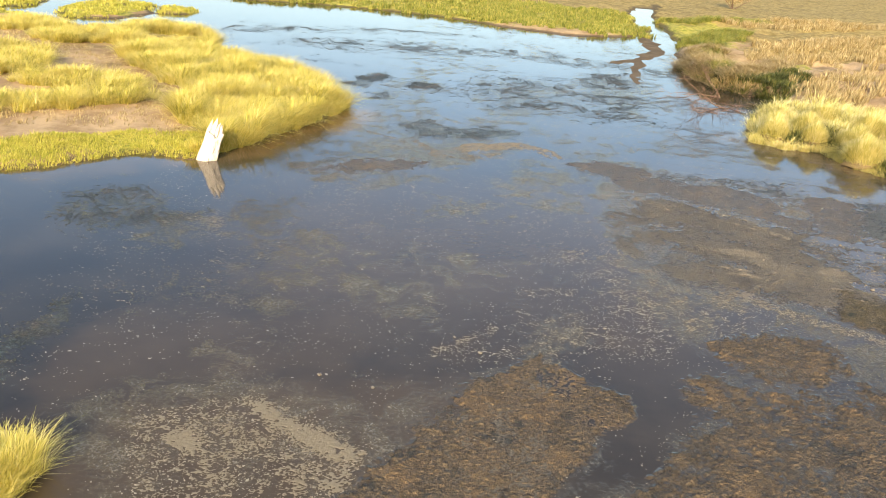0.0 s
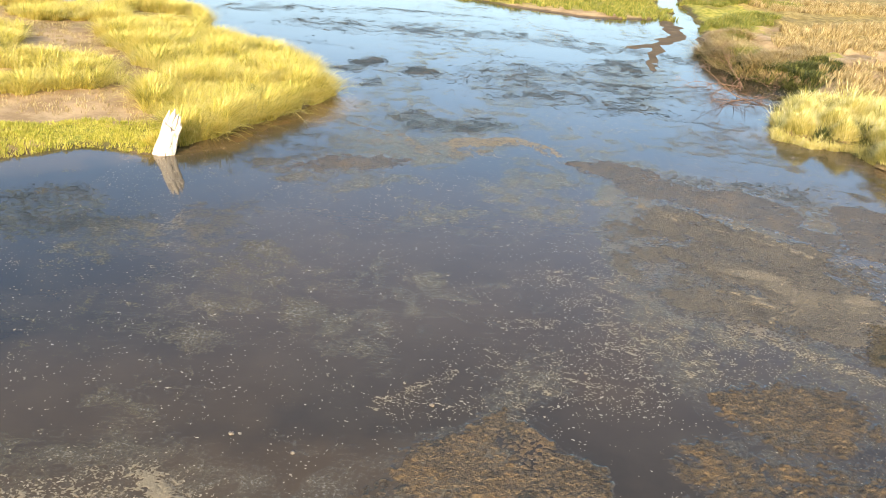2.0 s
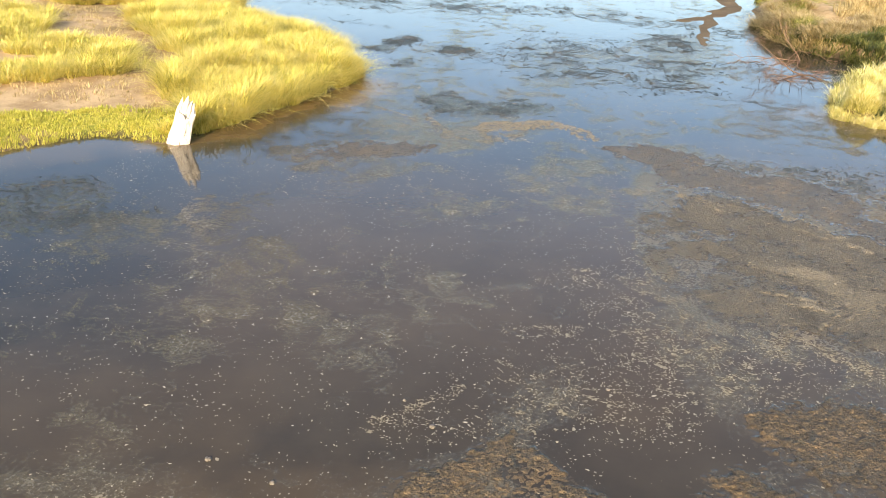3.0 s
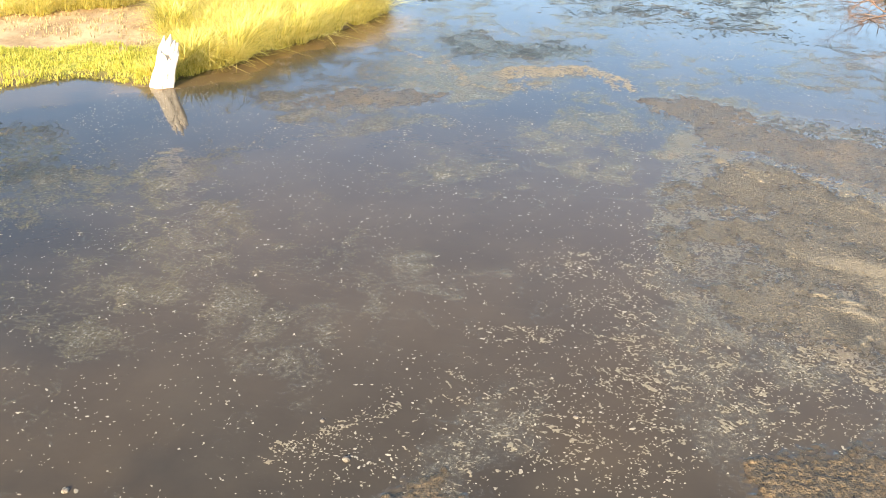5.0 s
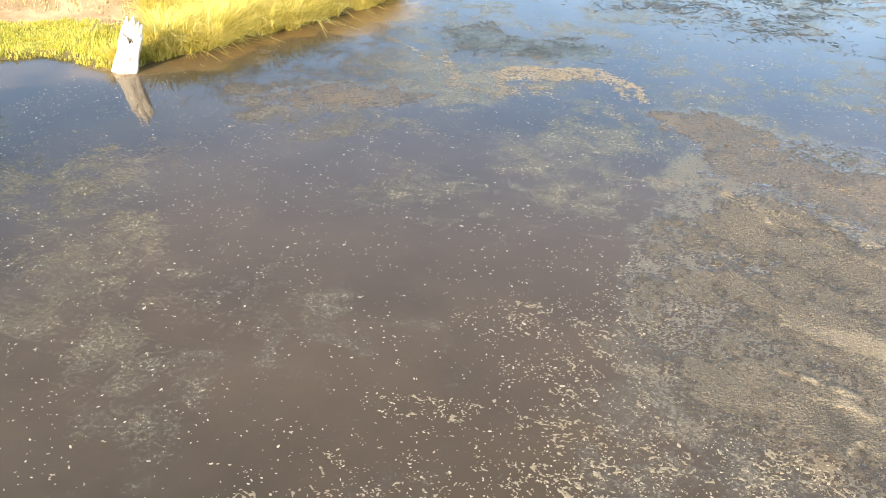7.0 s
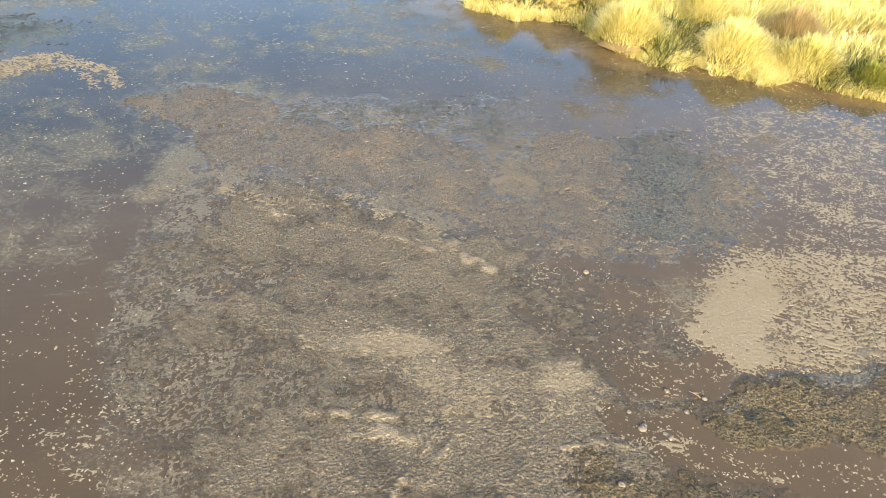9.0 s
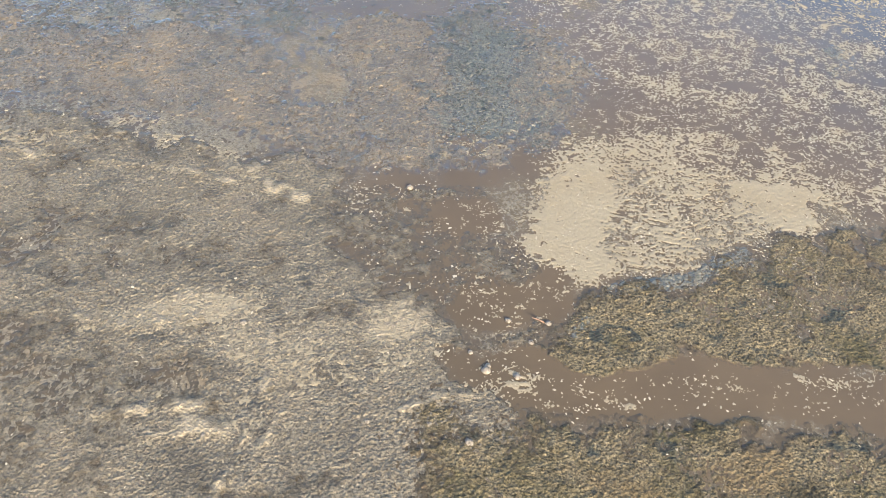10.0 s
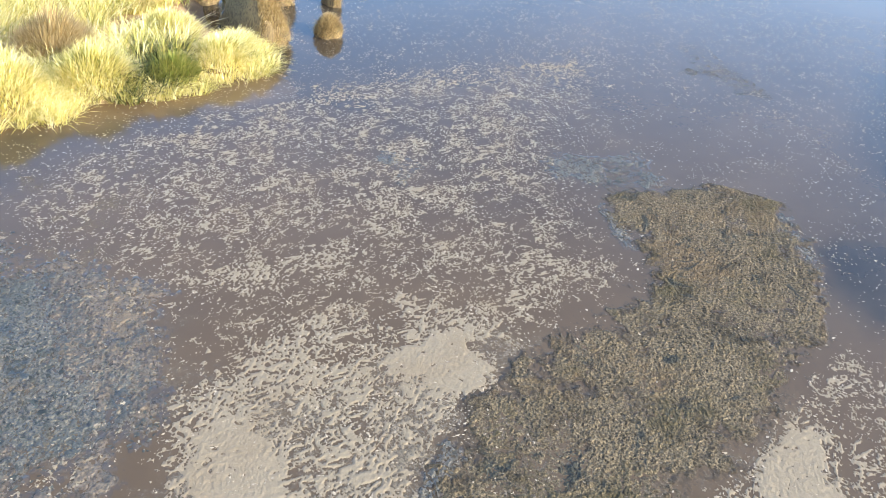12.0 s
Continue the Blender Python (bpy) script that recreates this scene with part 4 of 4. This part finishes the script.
rng = np.random.default_rng(4)
fx, fy = scatter(rng, 1150000, (-18, 18, 78, 74), lambda x, y: np.clip(
    (np.maximum(fleck_field(x, y) * 0.5, strokes(x, y, RIDGES + RIDGES_TWO + LINES, 3, 0.6) * 0.6) + 0.06 + 0.1 * ease(x, 34, 48))
    * np.clip((fractal(x, y, 0.7, 55, 4, 0.8) - 0.40) * 4.0, 0, 1), 0, 1))
tagged(flakes("scum_flakes", fx, fy, 0.042, CREAM_FLAKE, rng, 0.34), "cream scum flakes drifting on the pool", "scum", kind="stuff")
wx, wy = scatter(rng, 900000, (-34, 25, 76, 130), lambda x, y: np.clip(
    np.maximum(1.5 * weed_field(x, y) * np.clip((fractal(x, y, 2.0, 58, 4, 0.7) - 0.43) * 4.0, 0, 1),
               0.16 * ease(y, 66, 80) * np.clip((fractal(x * 0.3 + y * 0.12, y, 2.2, 63, 5, 0.75) - 0.56) * 6, 0, 1)), 0, 1))
tagged(flakes("weed_flakes", wx, wy, 0.07 + 0.06 * ease(wy, 50, 90), WEED_FLAKE, rng, 0.42), "dark green water weed flecks on the pool", "weed", kind="stuff")

# ---- left bank ----
TALL_LEFT = [(-16, 59, -11.6, 71, 2.4, 1), (-12, 70, -16.3, 80.7, 3.5, 1), (-18.5, 64, -18.2, 78.8, 4, 1), (-18.3, 82.5, -26.2, 89.1, 4, 1), (-24.1, 76, -33.1, 88.2, 3, 1), (-31.1, 94.7, -40, 94.7, 1.8, 1),
             (-33.1, 106, -41.9, 106.9, 2.2, 1), (-30.2, 100.4, -31.2, 104.1, 1.5, 0.9)]
TALL_INLAND = [(-34, 62, -27, 68, 2.2, 1), (-36, 70, -30, 71, 2.2, 1), (-42, 75, -45.9, 83.5, 3.2, 1), (-44.9, 94.7, -54.6, 103.2, 3.6, 1), (-40, 97.6, -43.8, 103.2, 2.6, 0.8)]
stand("tall_grass", TALL_LEFT, 1.7, 120, 1.6, GOLD_BLADE, 201, "tall golden grass arching over the pool's edge", wide=0.05, radius=0.6, splay=0.95, droop=0.95)
stand("meadow_grass", TALL_INLAND, 1.4, 90, 1.25, GOLD_BLADE, 221, "knee-high golden grass between bare earth paths", wide=0.055, radius=0.6, splay=0.95, droop=0.95)
stand("fringe_grass", [(-16.6, 55.5, -13.6, 61, 1.0, 1.2), (-13.6, 61, -11.3, 66, 1.0, 1.2), (-11.3, 66, -10.4, 71, 1.0, 1.2), (-10.4, 71, -11.2, 76, 1.0, 1.2)], 6.0, 60, 0.85, GOLD_BLADE, 231, "dense golden grass fringe hanging to the waterline", wide=0.045, radius=0.45, splay=0.5, droop=0.9, inland=0.0, lean=(0.28, -0.5))
stand("shore_turf", [(-31, 49, -19, 55.5, 3.4, 1.0), (-19, 55, -16.5, 57.5, 2.2, 1.0)], 16.0, 13, 0.3, GREEN_BLADE, 241, "short yellow-green turf along the waterline", wide=0.035, radius=0.22)


def part(name, verts, faces, material, parent, label=""):
    """One mesh under its thing."""
    ob = mesh_of(name, verts, faces, material)
    ob.parent = parent
    return tagged(ob, label)


def tube(path, radii, sides=8, twist=0.0, rough=0.0, seed=0):
    """Places and faces of a tapering tube along a path, with a wandering girth."""
    rng = np.random.default_rng(seed)
    path = np.array(path, float)
    verts = []
    for k, (p, r) in enumerate(zip(path, radii)):
        d = path[min(k + 1, len(path) - 1)] - path[max(k - 1, 0)]
        d /= np.linalg.norm(d)
        side = np.cross(d, (0.3, 1.0, 0.1))
        side /= np.linalg.norm(side)
        up = np.cross(d, side)
        for j in range(sides):
            a = 2 * np.pi * j / sides + twist * k
            g = r * (1 + rng.normal(0, rough))
            verts.append(p + side * np.cos(a) * g + up * np.sin(a) * g)
    n = len(path)
    faces = [(k * sides + j, k * sides + (j + 1) % sides, (k + 1) * sides + (j + 1) % sides, (k + 1) * sides + j) for k in range(n - 1) for j in range(sides)]
    return np.array(verts), np.array(faces)


def joined(pieces):
    verts, faces, base = [], [], 0
    for v, f in pieces:
        verts.append(v)
        faces.append(f + base)
        base += len(v)
    return np.concatenate(verts), np.concatenate(faces)


def build_stump(x, y):
    """A bleached, hollow, broken trunk standing in the shallows."""
    stump = new("tree_stump")
    stump.location, stump.rotation_euler = (x, y, 0), (0, 0.27, 0)
    rng = np.random.default_rng(8)
    sides, rings = 36, 16
    verts = []
    a = np.arange(sides) * 2 * np.pi / sides
    ribs = 1 + 0.07 * np.cos(a * 5 + 0.6) + 0.05 * np.cos(a * 9 + 2.0) + rng.normal(0, 0.015, sides)
    jag = 2.15 + 0.34 * np.cos(a - 2.0) + 0.1 * np.cos(a * 4 + 1.0) + rng.uniform(-0.12, 0.14, sides)
    for shell, inner in ((0, 1.0), (1, 0.72)):
        for k in range(rings):
            s = k / (rings - 1) if shell == 0 else 1 - k / (rings - 1)
            z = -0.4 + (jag + 0.4) * s if shell == 0 else 0.7 + (jag - 0.7) * s
            girth = (0.63 - 0.1 * s + 0.05 * (1 - s) ** 4) * ribs * inner * (1 + 0.04 * np.sin(z * 4 + a * 2))
            verts.append(np.stack([np.cos(a) * girth + 0.12 * s, np.sin(a) * girth * 0.85 + 0.1 * s, z], axis=1))
    faces = [(k * sides + j, k * sides + (j + 1) % sides, (k + 1) * sides + (j + 1) % sides, (k + 1) * sides + j) for k in range(2 * rings - 1) for j in range(sides)]
    part("trunk", np.concatenate(verts), np.array(faces), BLEACHED, stump)
    for k, (px, py, top, dx, r) in enumerate(((-0.1, 0.22, 2.95, 0.1, 0.28), (-0.3, 0.1, 2.8, 0.06, 0.2), (0.44, 0.05, 2.4, 0.12, 0.15), (0.15, 0.3, 2.7, 0.1, 0.2))):
        path = [(px + dx * s * s + rng.normal(0, 0.015), py + rng.normal(0, 0.015), 1.1 + (top - 1.1) * s) for s in np.linspace(0, 1, 6)]
        v, f = tube(path, [r, r * 1.05, r * 0.9, r * 0.75, r * 0.5, 0.02], 9, 0.2, 0.09, k)
        part("splinter", v, f, BLEACHED, stump)
    tagged(stump, "bleached white broken tree stump at the grassy shore", "tree stump")


build_stump(-16.3, 53.5)


def branch_tree(rng, start, way, length, radius, depth, pieces):
    """Crooked branches, forking."""
    p, d, path = np.array(start, float), np.array(way, float), []
    steps = 5
    for k in range(steps + 1):
        path.append(p.copy())
        d = d + rng.normal(0, 0.22, 3)
        d /= np.linalg.norm(d)
        p = p + d * length / steps
        p[2] = max(p[2], 0.03)
    pieces.append(tube(path, np.linspace(radius, radius * 0.35, steps + 1), 5, 0, 0.05, int(rng.integers(1e6))))
    if depth:
        for _ in range(4):
            k = int(rng.integers(2, steps + 1))
            turn = d + rng.normal(0, 0.75, 3)
            branch_tree(rng, path[k], turn / np.linalg.norm(turn), length * rng.uniform(0.45, 0.7), radius * 0.5, depth - 1, pieces)


def build_snag(place, limbs, seed, label):
    """A dead shrub lying in the water: one mesh a limb."""
    snag = new("dead_shrub")
    snag.location = place
    rng = np.random.default_rng(seed)
    for way, length in limbs:
        pieces = []
        branch_tree(rng, (0, 0, 0.05), np.array(way) / np.linalg.norm(way), length, 0.07, 3, pieces)
        v, f = joined(pieces)
        part("limb", v, f, DARK_WOOD, snag)
    tagged(snag, label, "dead shrub")


build_snag((28.9, 93.3, 0.0), [((-1, -0.35, 0.12), 5.0), ((-0.7, -0.9, 0.15), 5.5), ((-1, 0.25, 0.25), 3.6)], 5, "leafless dark dead shrub fallen into the shallows")
build_snag((27.4, 86.8, 0.0), [((-0.6, -1, 0.2), 3.6), ((-1, -0.3, 0.15), 3.2), ((0.3, -1, 0.1), 2.6)], 9, "bare twiggy branches half sunk beside the bank")

# ---- near bank ----
stand("edge_grass", [(-11.5, 18.5, -13, 17, 1.7, 1.2)], 20.0, 60, 1.0, GOLD_BLADE, 261, "golden grass clump at the near water's edge", wide=0.022, cut=0.2, splay=0.6, droop=0.8)

# ---- stubble on the bare paths ----
stand("stubble", [(-34, 58, -22, 63, 3.0, 0.8), (-24, 66, -38, 85, 3.2, 0.8), (-40, 85, -56, 96, 4.0, 0.8), (36, 96, 58, 111, 4.5, 0.8), (-21, 60, -19, 66, 2.0, 0.8)], 2.2, 9, 0.28, STRAW_BLADE, 271, "thin dry stubble on trodden earth", wide=0.05, radius=0.35, cut=0.5)

# ---- far bank and islets ----
stand("marsh_grass", [(-41.8, 161.4, -6.9, 157.6, 6, 1), (-6.9, 159.5, 24.5, 150.1, 9, 1), (-2.6, 174.5, 25.5, 170.8, 12, 0.85), (-49.2, 177.4, -2.7, 182.1, 10, 0.7)], 0.6, 22, 0.75, MARSH_BLADE, 281, "low green marsh grass on the far shore", wide=0.14, radius=0.5)
stand("islet_grass", [(-56.3, 120.1, -53.3, 135.1, 6, 1), (-45.7, 130.4, -45.7, 133.2, 4, 1), (-68.8, 123.8, -92.3, 139.8, 12, 1)], 1.8, 12, 0.45, GREEN_BLADE, 291, "green grass on low islets", wide=0.11, radius=0.5)


# ---- right bank ----
def squared(a, plan):
    """Reach of a squared oval at an angle."""
    return (np.abs(np.cos(a) / plan[0]) ** plan[2] + np.abs(np.sin(a) / plan[1]) ** plan[2]) ** (-1 / plan[2])


def reed_clump(x, y, radius, tall, count, seed, label, material, lean=(0.05, -0.05), name="reed_clump", category="reeds", group="reed clumps along the bank", wide=0.036, core_share=0.56, leaf=0.72, dome=0.7, plan=(1.0, 1.0, 2.0), arc=math.pi, turn=0.0):
    """A domed clump: an earthy core with arching leaves all round."""
    clump = new(name)
    rng = np.random.default_rng(seed)
    floor = max(0.0, float(land_height(np.array([x]), np.array([y]))[0]))
    clump.location, clump.rotation_euler = (x, y, floor), (0, 0, turn)
    rings, sides = 7, 18
    core = []
    for k in range(rings):
        s = k / (rings - 1)
        r = radius * 0.78 * max(0.0, math.cos(s * math.pi / 2)) ** dome + 0.02
        for j in range(sides):
            g = r * (1 + rng.normal(0, 0.08)) * float(squared(j * 2 * math.pi / sides, plan))
            core.append((math.cos(j * 2 * math.pi / sides) * g, math.sin(j * 2 * math.pi / sides) * g, -0.3 + (tall * core_share + 0.3) * s))
    faces = [(k * sides + j, k * sides + (j + 1) % sides, (k + 1) * sides + (j + 1) % sides, (k + 1) * sides + j) for k in range(rings - 1) for j in range(sides)]
    part("root_mound", np.array(core), np.array(faces), SOIL_PLAIN, clump)
    a, rr = rng.uniform(-arc, arc, count), np.sqrt(rng.random(count))
    reach = rr * radius * 0.8 * squared(a, plan)
    bx, by = np.cos(a) * reach, np.sin(a) * reach
    bz = tall * core_share * np.arccos(np.clip(rr, 0, 1) ** (1 / dome)) * 2 / np.pi - 0.05
    leaves = blades("leaves", bx, by, bz, leaf * tall * (0.85 - 0.4 * rr) * (0.35 + 1.2 * fractal(bx + x, by + y, 0.7, seed, 3, 0.7)), rng, material, wide, 0.8, 0.95, lean, a, 0.2 + 0.9 * rr)
    leaves.parent = clump
    return tagged(clump, label, category, group)


REED_PLACES = [(28.4, 73.0, 1.6, 1.7), (31.4, 71.6, 1.4, 1.5), (29.3, 76.0, 1.5, 1.6), (31.2, 79.3, 1.6, 1.5), (33.4, 66.2, 1.9, 2.1), (34.4, 70.2, 1.9, 1.9), (31.8, 74.8, 1.8, 1.9), (38.2, 63.6, 1.9, 2.0),
               (41.6, 62.4, 1.8, 1.9), (38.9, 68.4, 1.9, 2.0), (44, 60.3, 1.2, 1.2), (42.4, 65.3, 1.9, 2.0), (46.5, 60, 1.5, 1.3), (47.4, 63.6, 1.5, 1.3), (36.6, 73.4, 2.1, 2.0), (34.2, 77.4, 2.0, 1.7)]
for k, (x, y, r, h) in enumerate(REED_PLACES):
    reed_clump(x, y, r, h, int(4600 * r / 2), 400 + k, "tall golden reed clump arching over the water" if k % 3 else "yellow-green reed clump with dead straw at its foot", MARSH_BLADE if k == 10 else STRAW_BLADE if k == 11 else REED_BLADE)
for k, (x, y, r, h) in enumerate([(51.4, 61.9, 3.4, 3.4), (56.6, 65.0, 2.8, 3.0), (54.2, 68.2, 2.8, 3.4), (53.4, 58.9, 0.85, 1.0), (57.8, 61.7, 1.05, 1.7)]):
    large = r > 1
    reed_clump(x, y, r, h, int(2600 * r), 440 + k, "tall straw-covered mound with a shaded side beside the reeds" if large else "pale straw tussock standing in the open water", STRAW_BLADE,
               name="tussock", category="tussock", group="tussocks off the reed bank", wide=0.03, core_share=0.9, leaf=0.2 if large else 0.5, dome=1.2 if large else 0.6, plan=(0.42, 1.0, 2.2) if large else (1.0, 1.0, 2.0), arc=1.9 if large else math.pi, turn=-0.42 if large else 0.0)
EDGE = [p for p in BANK_RIGHT if 25 < p[0] < 51 and 57 < p[1] < 82]
stand("edge_reeds", [(*p, *q, 0.85, 1.2) for p, q in zip(EDGE, EDGE[1:])], 6.0, 66, 0.72, REED_BLADE, 311, "reed leaves hanging over the waterline", "reeds", wide=0.034, radius=0.4, splay=0.9, droop=0.95, inland=-0.25)
stand("reed_bed", [(31.4, 76.2, 42, 70.2, 3.2, 1), (35.6, 70.5, 41, 66.2, 1.4, 0.9), (40.6, 65.4, 46.5, 62.6, 1.3, 0.9), (31.1, 81.7, 44, 77, 4, 1), (43, 68.6, 50.4, 68.7, 2.4, 1), (50, 69.5, 56.7, 73.1, 2.5, 0.9)], 1.8, 54, 1.4, REED_BLADE, 305, "dense yellow reeds behind the water's edge", "reeds", wide=0.05, radius=0.6, splay=0.8, droop=0.9)
stand("bank_straw", [(29.2, 101, 31.5, 110, 1.8, 1), (31.3, 99.4, 36, 104, 2.0, 0.9), (30.9, 111, 34.3, 120.1, 2.4, 0.9), (37.9, 105.1, 41.4, 112.6, 2, 0.8)], 1.3, 60, 1.1, STRAW_BLADE, 321, "bent dead straw on an eroded bank", "grass", wide=0.07, radius=0.8, splay=1.2, droop=1.0, lean=(-0.3, -0.1))
stand("bank_tufts", [(30.5, 104, 33.5, 108, 1.4, 1), (31.5, 113, 34, 119, 1.6, 0.9), (36.5, 135.1, 45.3, 150.1, 3.5, 0.9), (40.6, 168.9, 55.3, 172.7, 4, 0.9)], 1.1, 40, 1.0, MARSH_BLADE, 325, "olive green grass tufts on the bank", "grass", wide=0.08, radius=0.7, splay=0.9, droop=0.9)
# real sedge, plus dark blades added as shade in reed gaps and bank sides
stand("bank_sedge_and_shade", [(29.2, 71.6, 32.4, 70.5, 0.7, 1.2), (32.2, 70.2, 32.9, 67.6, 0.7, 1.2), (34.4, 63.9, 36.4, 64.6, 0.7, 1.2), (42, 60.8, 43.6, 60, 0.7, 1.2), (32.4, 70.2, 32.9, 72.6, 0.6, 1), (35.8, 66.2, 36.0, 68.6, 0.6, 1), (39.2, 64.4, 39.6, 66, 0.6, 1), (26.9, 74.4, 28.2, 77, 0.6, 0.9), (33.4, 82.4, 38, 80, 1.2, 0.9), (42.4, 61.6, 43.2, 60.6, 0.7, 1), (45.2, 60.6, 45.4, 62, 0.6, 1), (36.4, 66.5, 37.2, 65, 0.5, 1), (29.9, 71.6, 30.4, 73, 0.4, 1), (31.4, 97.6, 35, 94.7, 1.6, 1), (28.5, 109.8, 29.9, 99.4, 1.6, 1), (29.6, 98.6, 32.6, 95.2, 1.6, 1), (31.9, 87.2, 34.6, 91.9, 1.4, 1), (30.1, 82.5, 31.9, 85.3, 1.2, 0.9), (35.3, 97.6, 40, 101.3, 1.5, 0.7)], 3.0, 40, 0.9, SEDGE_SHADE_BLADE, 331,
      "dark green sedge on the bank, doubling as painted shade between reed clumps", "sedge", wide=0.08, radius=0.6, splay=0.9, droop=0.9)
stand("dry_grass", [(37, 90, 46, 96, 3, 0.8), (42, 98, 54, 107, 4, 0.8), (38, 84, 46, 90, 3, 0.7), (47, 118.2, 79, 129.5, 6, 1), (49.9, 135.1, 82.9, 153.9, 5, 0.8), (41.3, 116.3, 48.2, 130.4, 4, 0.8), (48.5, 88.2, 71.9, 106.9, 5, 0.6), (41.9, 73.9, 58.4, 88.2, 6, 0.6), (53.7, 168, 99.3, 182.1, 7, 0.6)], 0.6, 26, 1.0, STRAW_BLADE, 341, "dry tan grass on the open plain", wide=0.12, radius=0.6)


def build_bush(x, y, tall, seed, label):
    """A small bush: stems and a crown of leaf clumps."""
    bush = new("bush")
    floor = float(land_height(np.array([float(x)]), np.array([float(y)]))[0])
    bush.location = (x, y, floor)
    rng = np.random.default_rng(seed)
    for _ in range(6):
        way = np.array([rng.normal(0, 0.5), rng.normal(0, 0.5), 1.0])
        path = [way * s * tall * 0.6 + rng.normal(0, 0.05, 3) * s for s in np.linspace(0, 1, 5)]
        v, f = tube(path, np.linspace(0.09, 0.03, 5), 6, 0, 0.05, seed)
        part("stem", v, f, DARK_WOOD, bush)
    n = 2200
    p = rng.normal(0, 1, (n, 3))
    p = p / np.linalg.norm(p, axis=1)[:, None] * rng.uniform(0.45, 1.0, (n, 1)) * np.array([tall * 0.5, tall * 0.5, tall * 0.42])
    p[:, 2] += tall * 0.58
    keep = fractal(p[:, 0] * 3 + p[:, 2], p[:, 1] * 3, 1.5, seed) > 0.42
    p = p[keep]
    leaves = blades("crown", p[:, 0], p[:, 1], p[:, 2], np.full(len(p), 0.4), rng, STRAW_BLADE, 0.16, 0.9, 0.6)
    leaves.parent = bush
    tagged(bush, label, "bush")


def build_log(a, b, radius):
    """A bare fallen branch resting across a dip in the bank."""
    a, b = np.array(a, float), np.array(b, float)
    rng = np.random.default_rng(77)
    log = new("fallen_branch")
    log.location = a
    path = [(b - a) * s + rng.normal(0, 0.08, 3) * (0 < s < 1) for s in np.linspace(0, 1, 9)]
    v, f = tube(path, np.linspace(radius, radius * 0.5, 9), 8, 0.1, 0.08, 1)
    part("stem", v, f, DARK_WOOD, log)
    for k in (3, 5, 6):
        side = path[k] + np.array([rng.normal(0, 0.5), rng.normal(0, 0.5), 0.5])
        v, f = tube([path[k], (path[k] + side) / 2 + rng.normal(0, 0.05, 3), side], [radius * 0.5, radius * 0.35, 0.02], 6, 0, 0.05, k)
        part("twig", v, f, DARK_WOOD, log)
    tagged(log, "bare dark fallen branch lying across the eroded bank", "branch")


def above(x, y, lift):
    return (x, y, float(land_height(np.array([float(x)]), np.array([float(y)]))[0]) + lift)


build_log(above(34.5, 95, 0.1), above(40.5, 97.5, 0.1), 0.14)


def build_stick(x, y, reach, way, seed):
    """A short forked stick poking out of the shallows."""
    stick = new("stick")
    stick.location = (x, y, -0.05)
    rng = np.random.default_rng(seed)
    d = np.array([math.cos(way), math.sin(way), 0.45])
    path = [d * reach * q + rng.normal(0, 0.012, 3) for q in np.linspace(0, 1, 6)]
    v, f = tube(path, np.linspace(0.024, 0.009, 6), 7, 0.1, 0.06, seed)
    part("stem", v, f, DARK_WOOD, stick)
    side = path[3] + np.array([rng.normal(0, 0.1), rng.normal(0, 0.1), 0.12])
    v, f = tube([path[3], (path[3] + side) / 2, side], [0.018, 0.014, 0.006], 6, 0, 0.05, seed + 1)
    part("twig", v, f, DARK_WOOD, stick)
    tagged(stick, "short dark forked stick poking out of brown water", "stick")


build_stick(25.2, 40.6, 0.4, 2.6, 31)
build_bush(62, 210.2, 6.0, 3, "small olive-brown bush on the dry plain")


def build_clod(x, y, size, seed, label):
    """A rough lump of mud just out of the water."""
    clod = bmesh.new()
    bmesh.ops.create_icosphere(clod, subdivisions=2, radius=size)
    for v in clod.verts:
        v.co *= 1 + 0.35 * (noise.noise(v.co * (2.2 / size) + Vector((seed, 0, 0))))
        v.co.z *= 0.6
    me = bpy.data.meshes.new("mud_clod")
    clod.to_mesh(me)
    clod.free()
    me.materials.append(CLOD)
    me.shade_smooth()
    ob = new("mud_clod", me)
    ob.location = (x, y, size * 0.15)
    tagged(ob, label, "mud clod", "mud clods in the shallows")


for k, (x, y, r) in enumerate([(23.1, 39.8, 0.14), (23.7, 39.4, 0.11), (24.5, 40.2, 0.09), (25.2, 40.6, 0.1), (23, 40.4, 0.08), (21.3, 38.9, 0.08), (24, 46.4, 0.13), (18.4, 42.9, 0.1), (16.9, 40.2, 0.09), (20.1, 39.4, 0.08),
                               (21.9, 38.2, 0.12), (23.2, 39.9, 0.09), (32.2, 35.4, 0.1), (33.9, 34.2, 0.09), (24.3, 41, 0.1), (-3.4, 26.6, 0.12), (-1.3, 26, 0.1), (2.7, 29.4, 0.13), (1.6, 30.6, 0.08), (8.2, 32.6, 0.09)]):
    build_clod(x, y, r * 0.8, k, "small grey-brown mud lump just above the water")
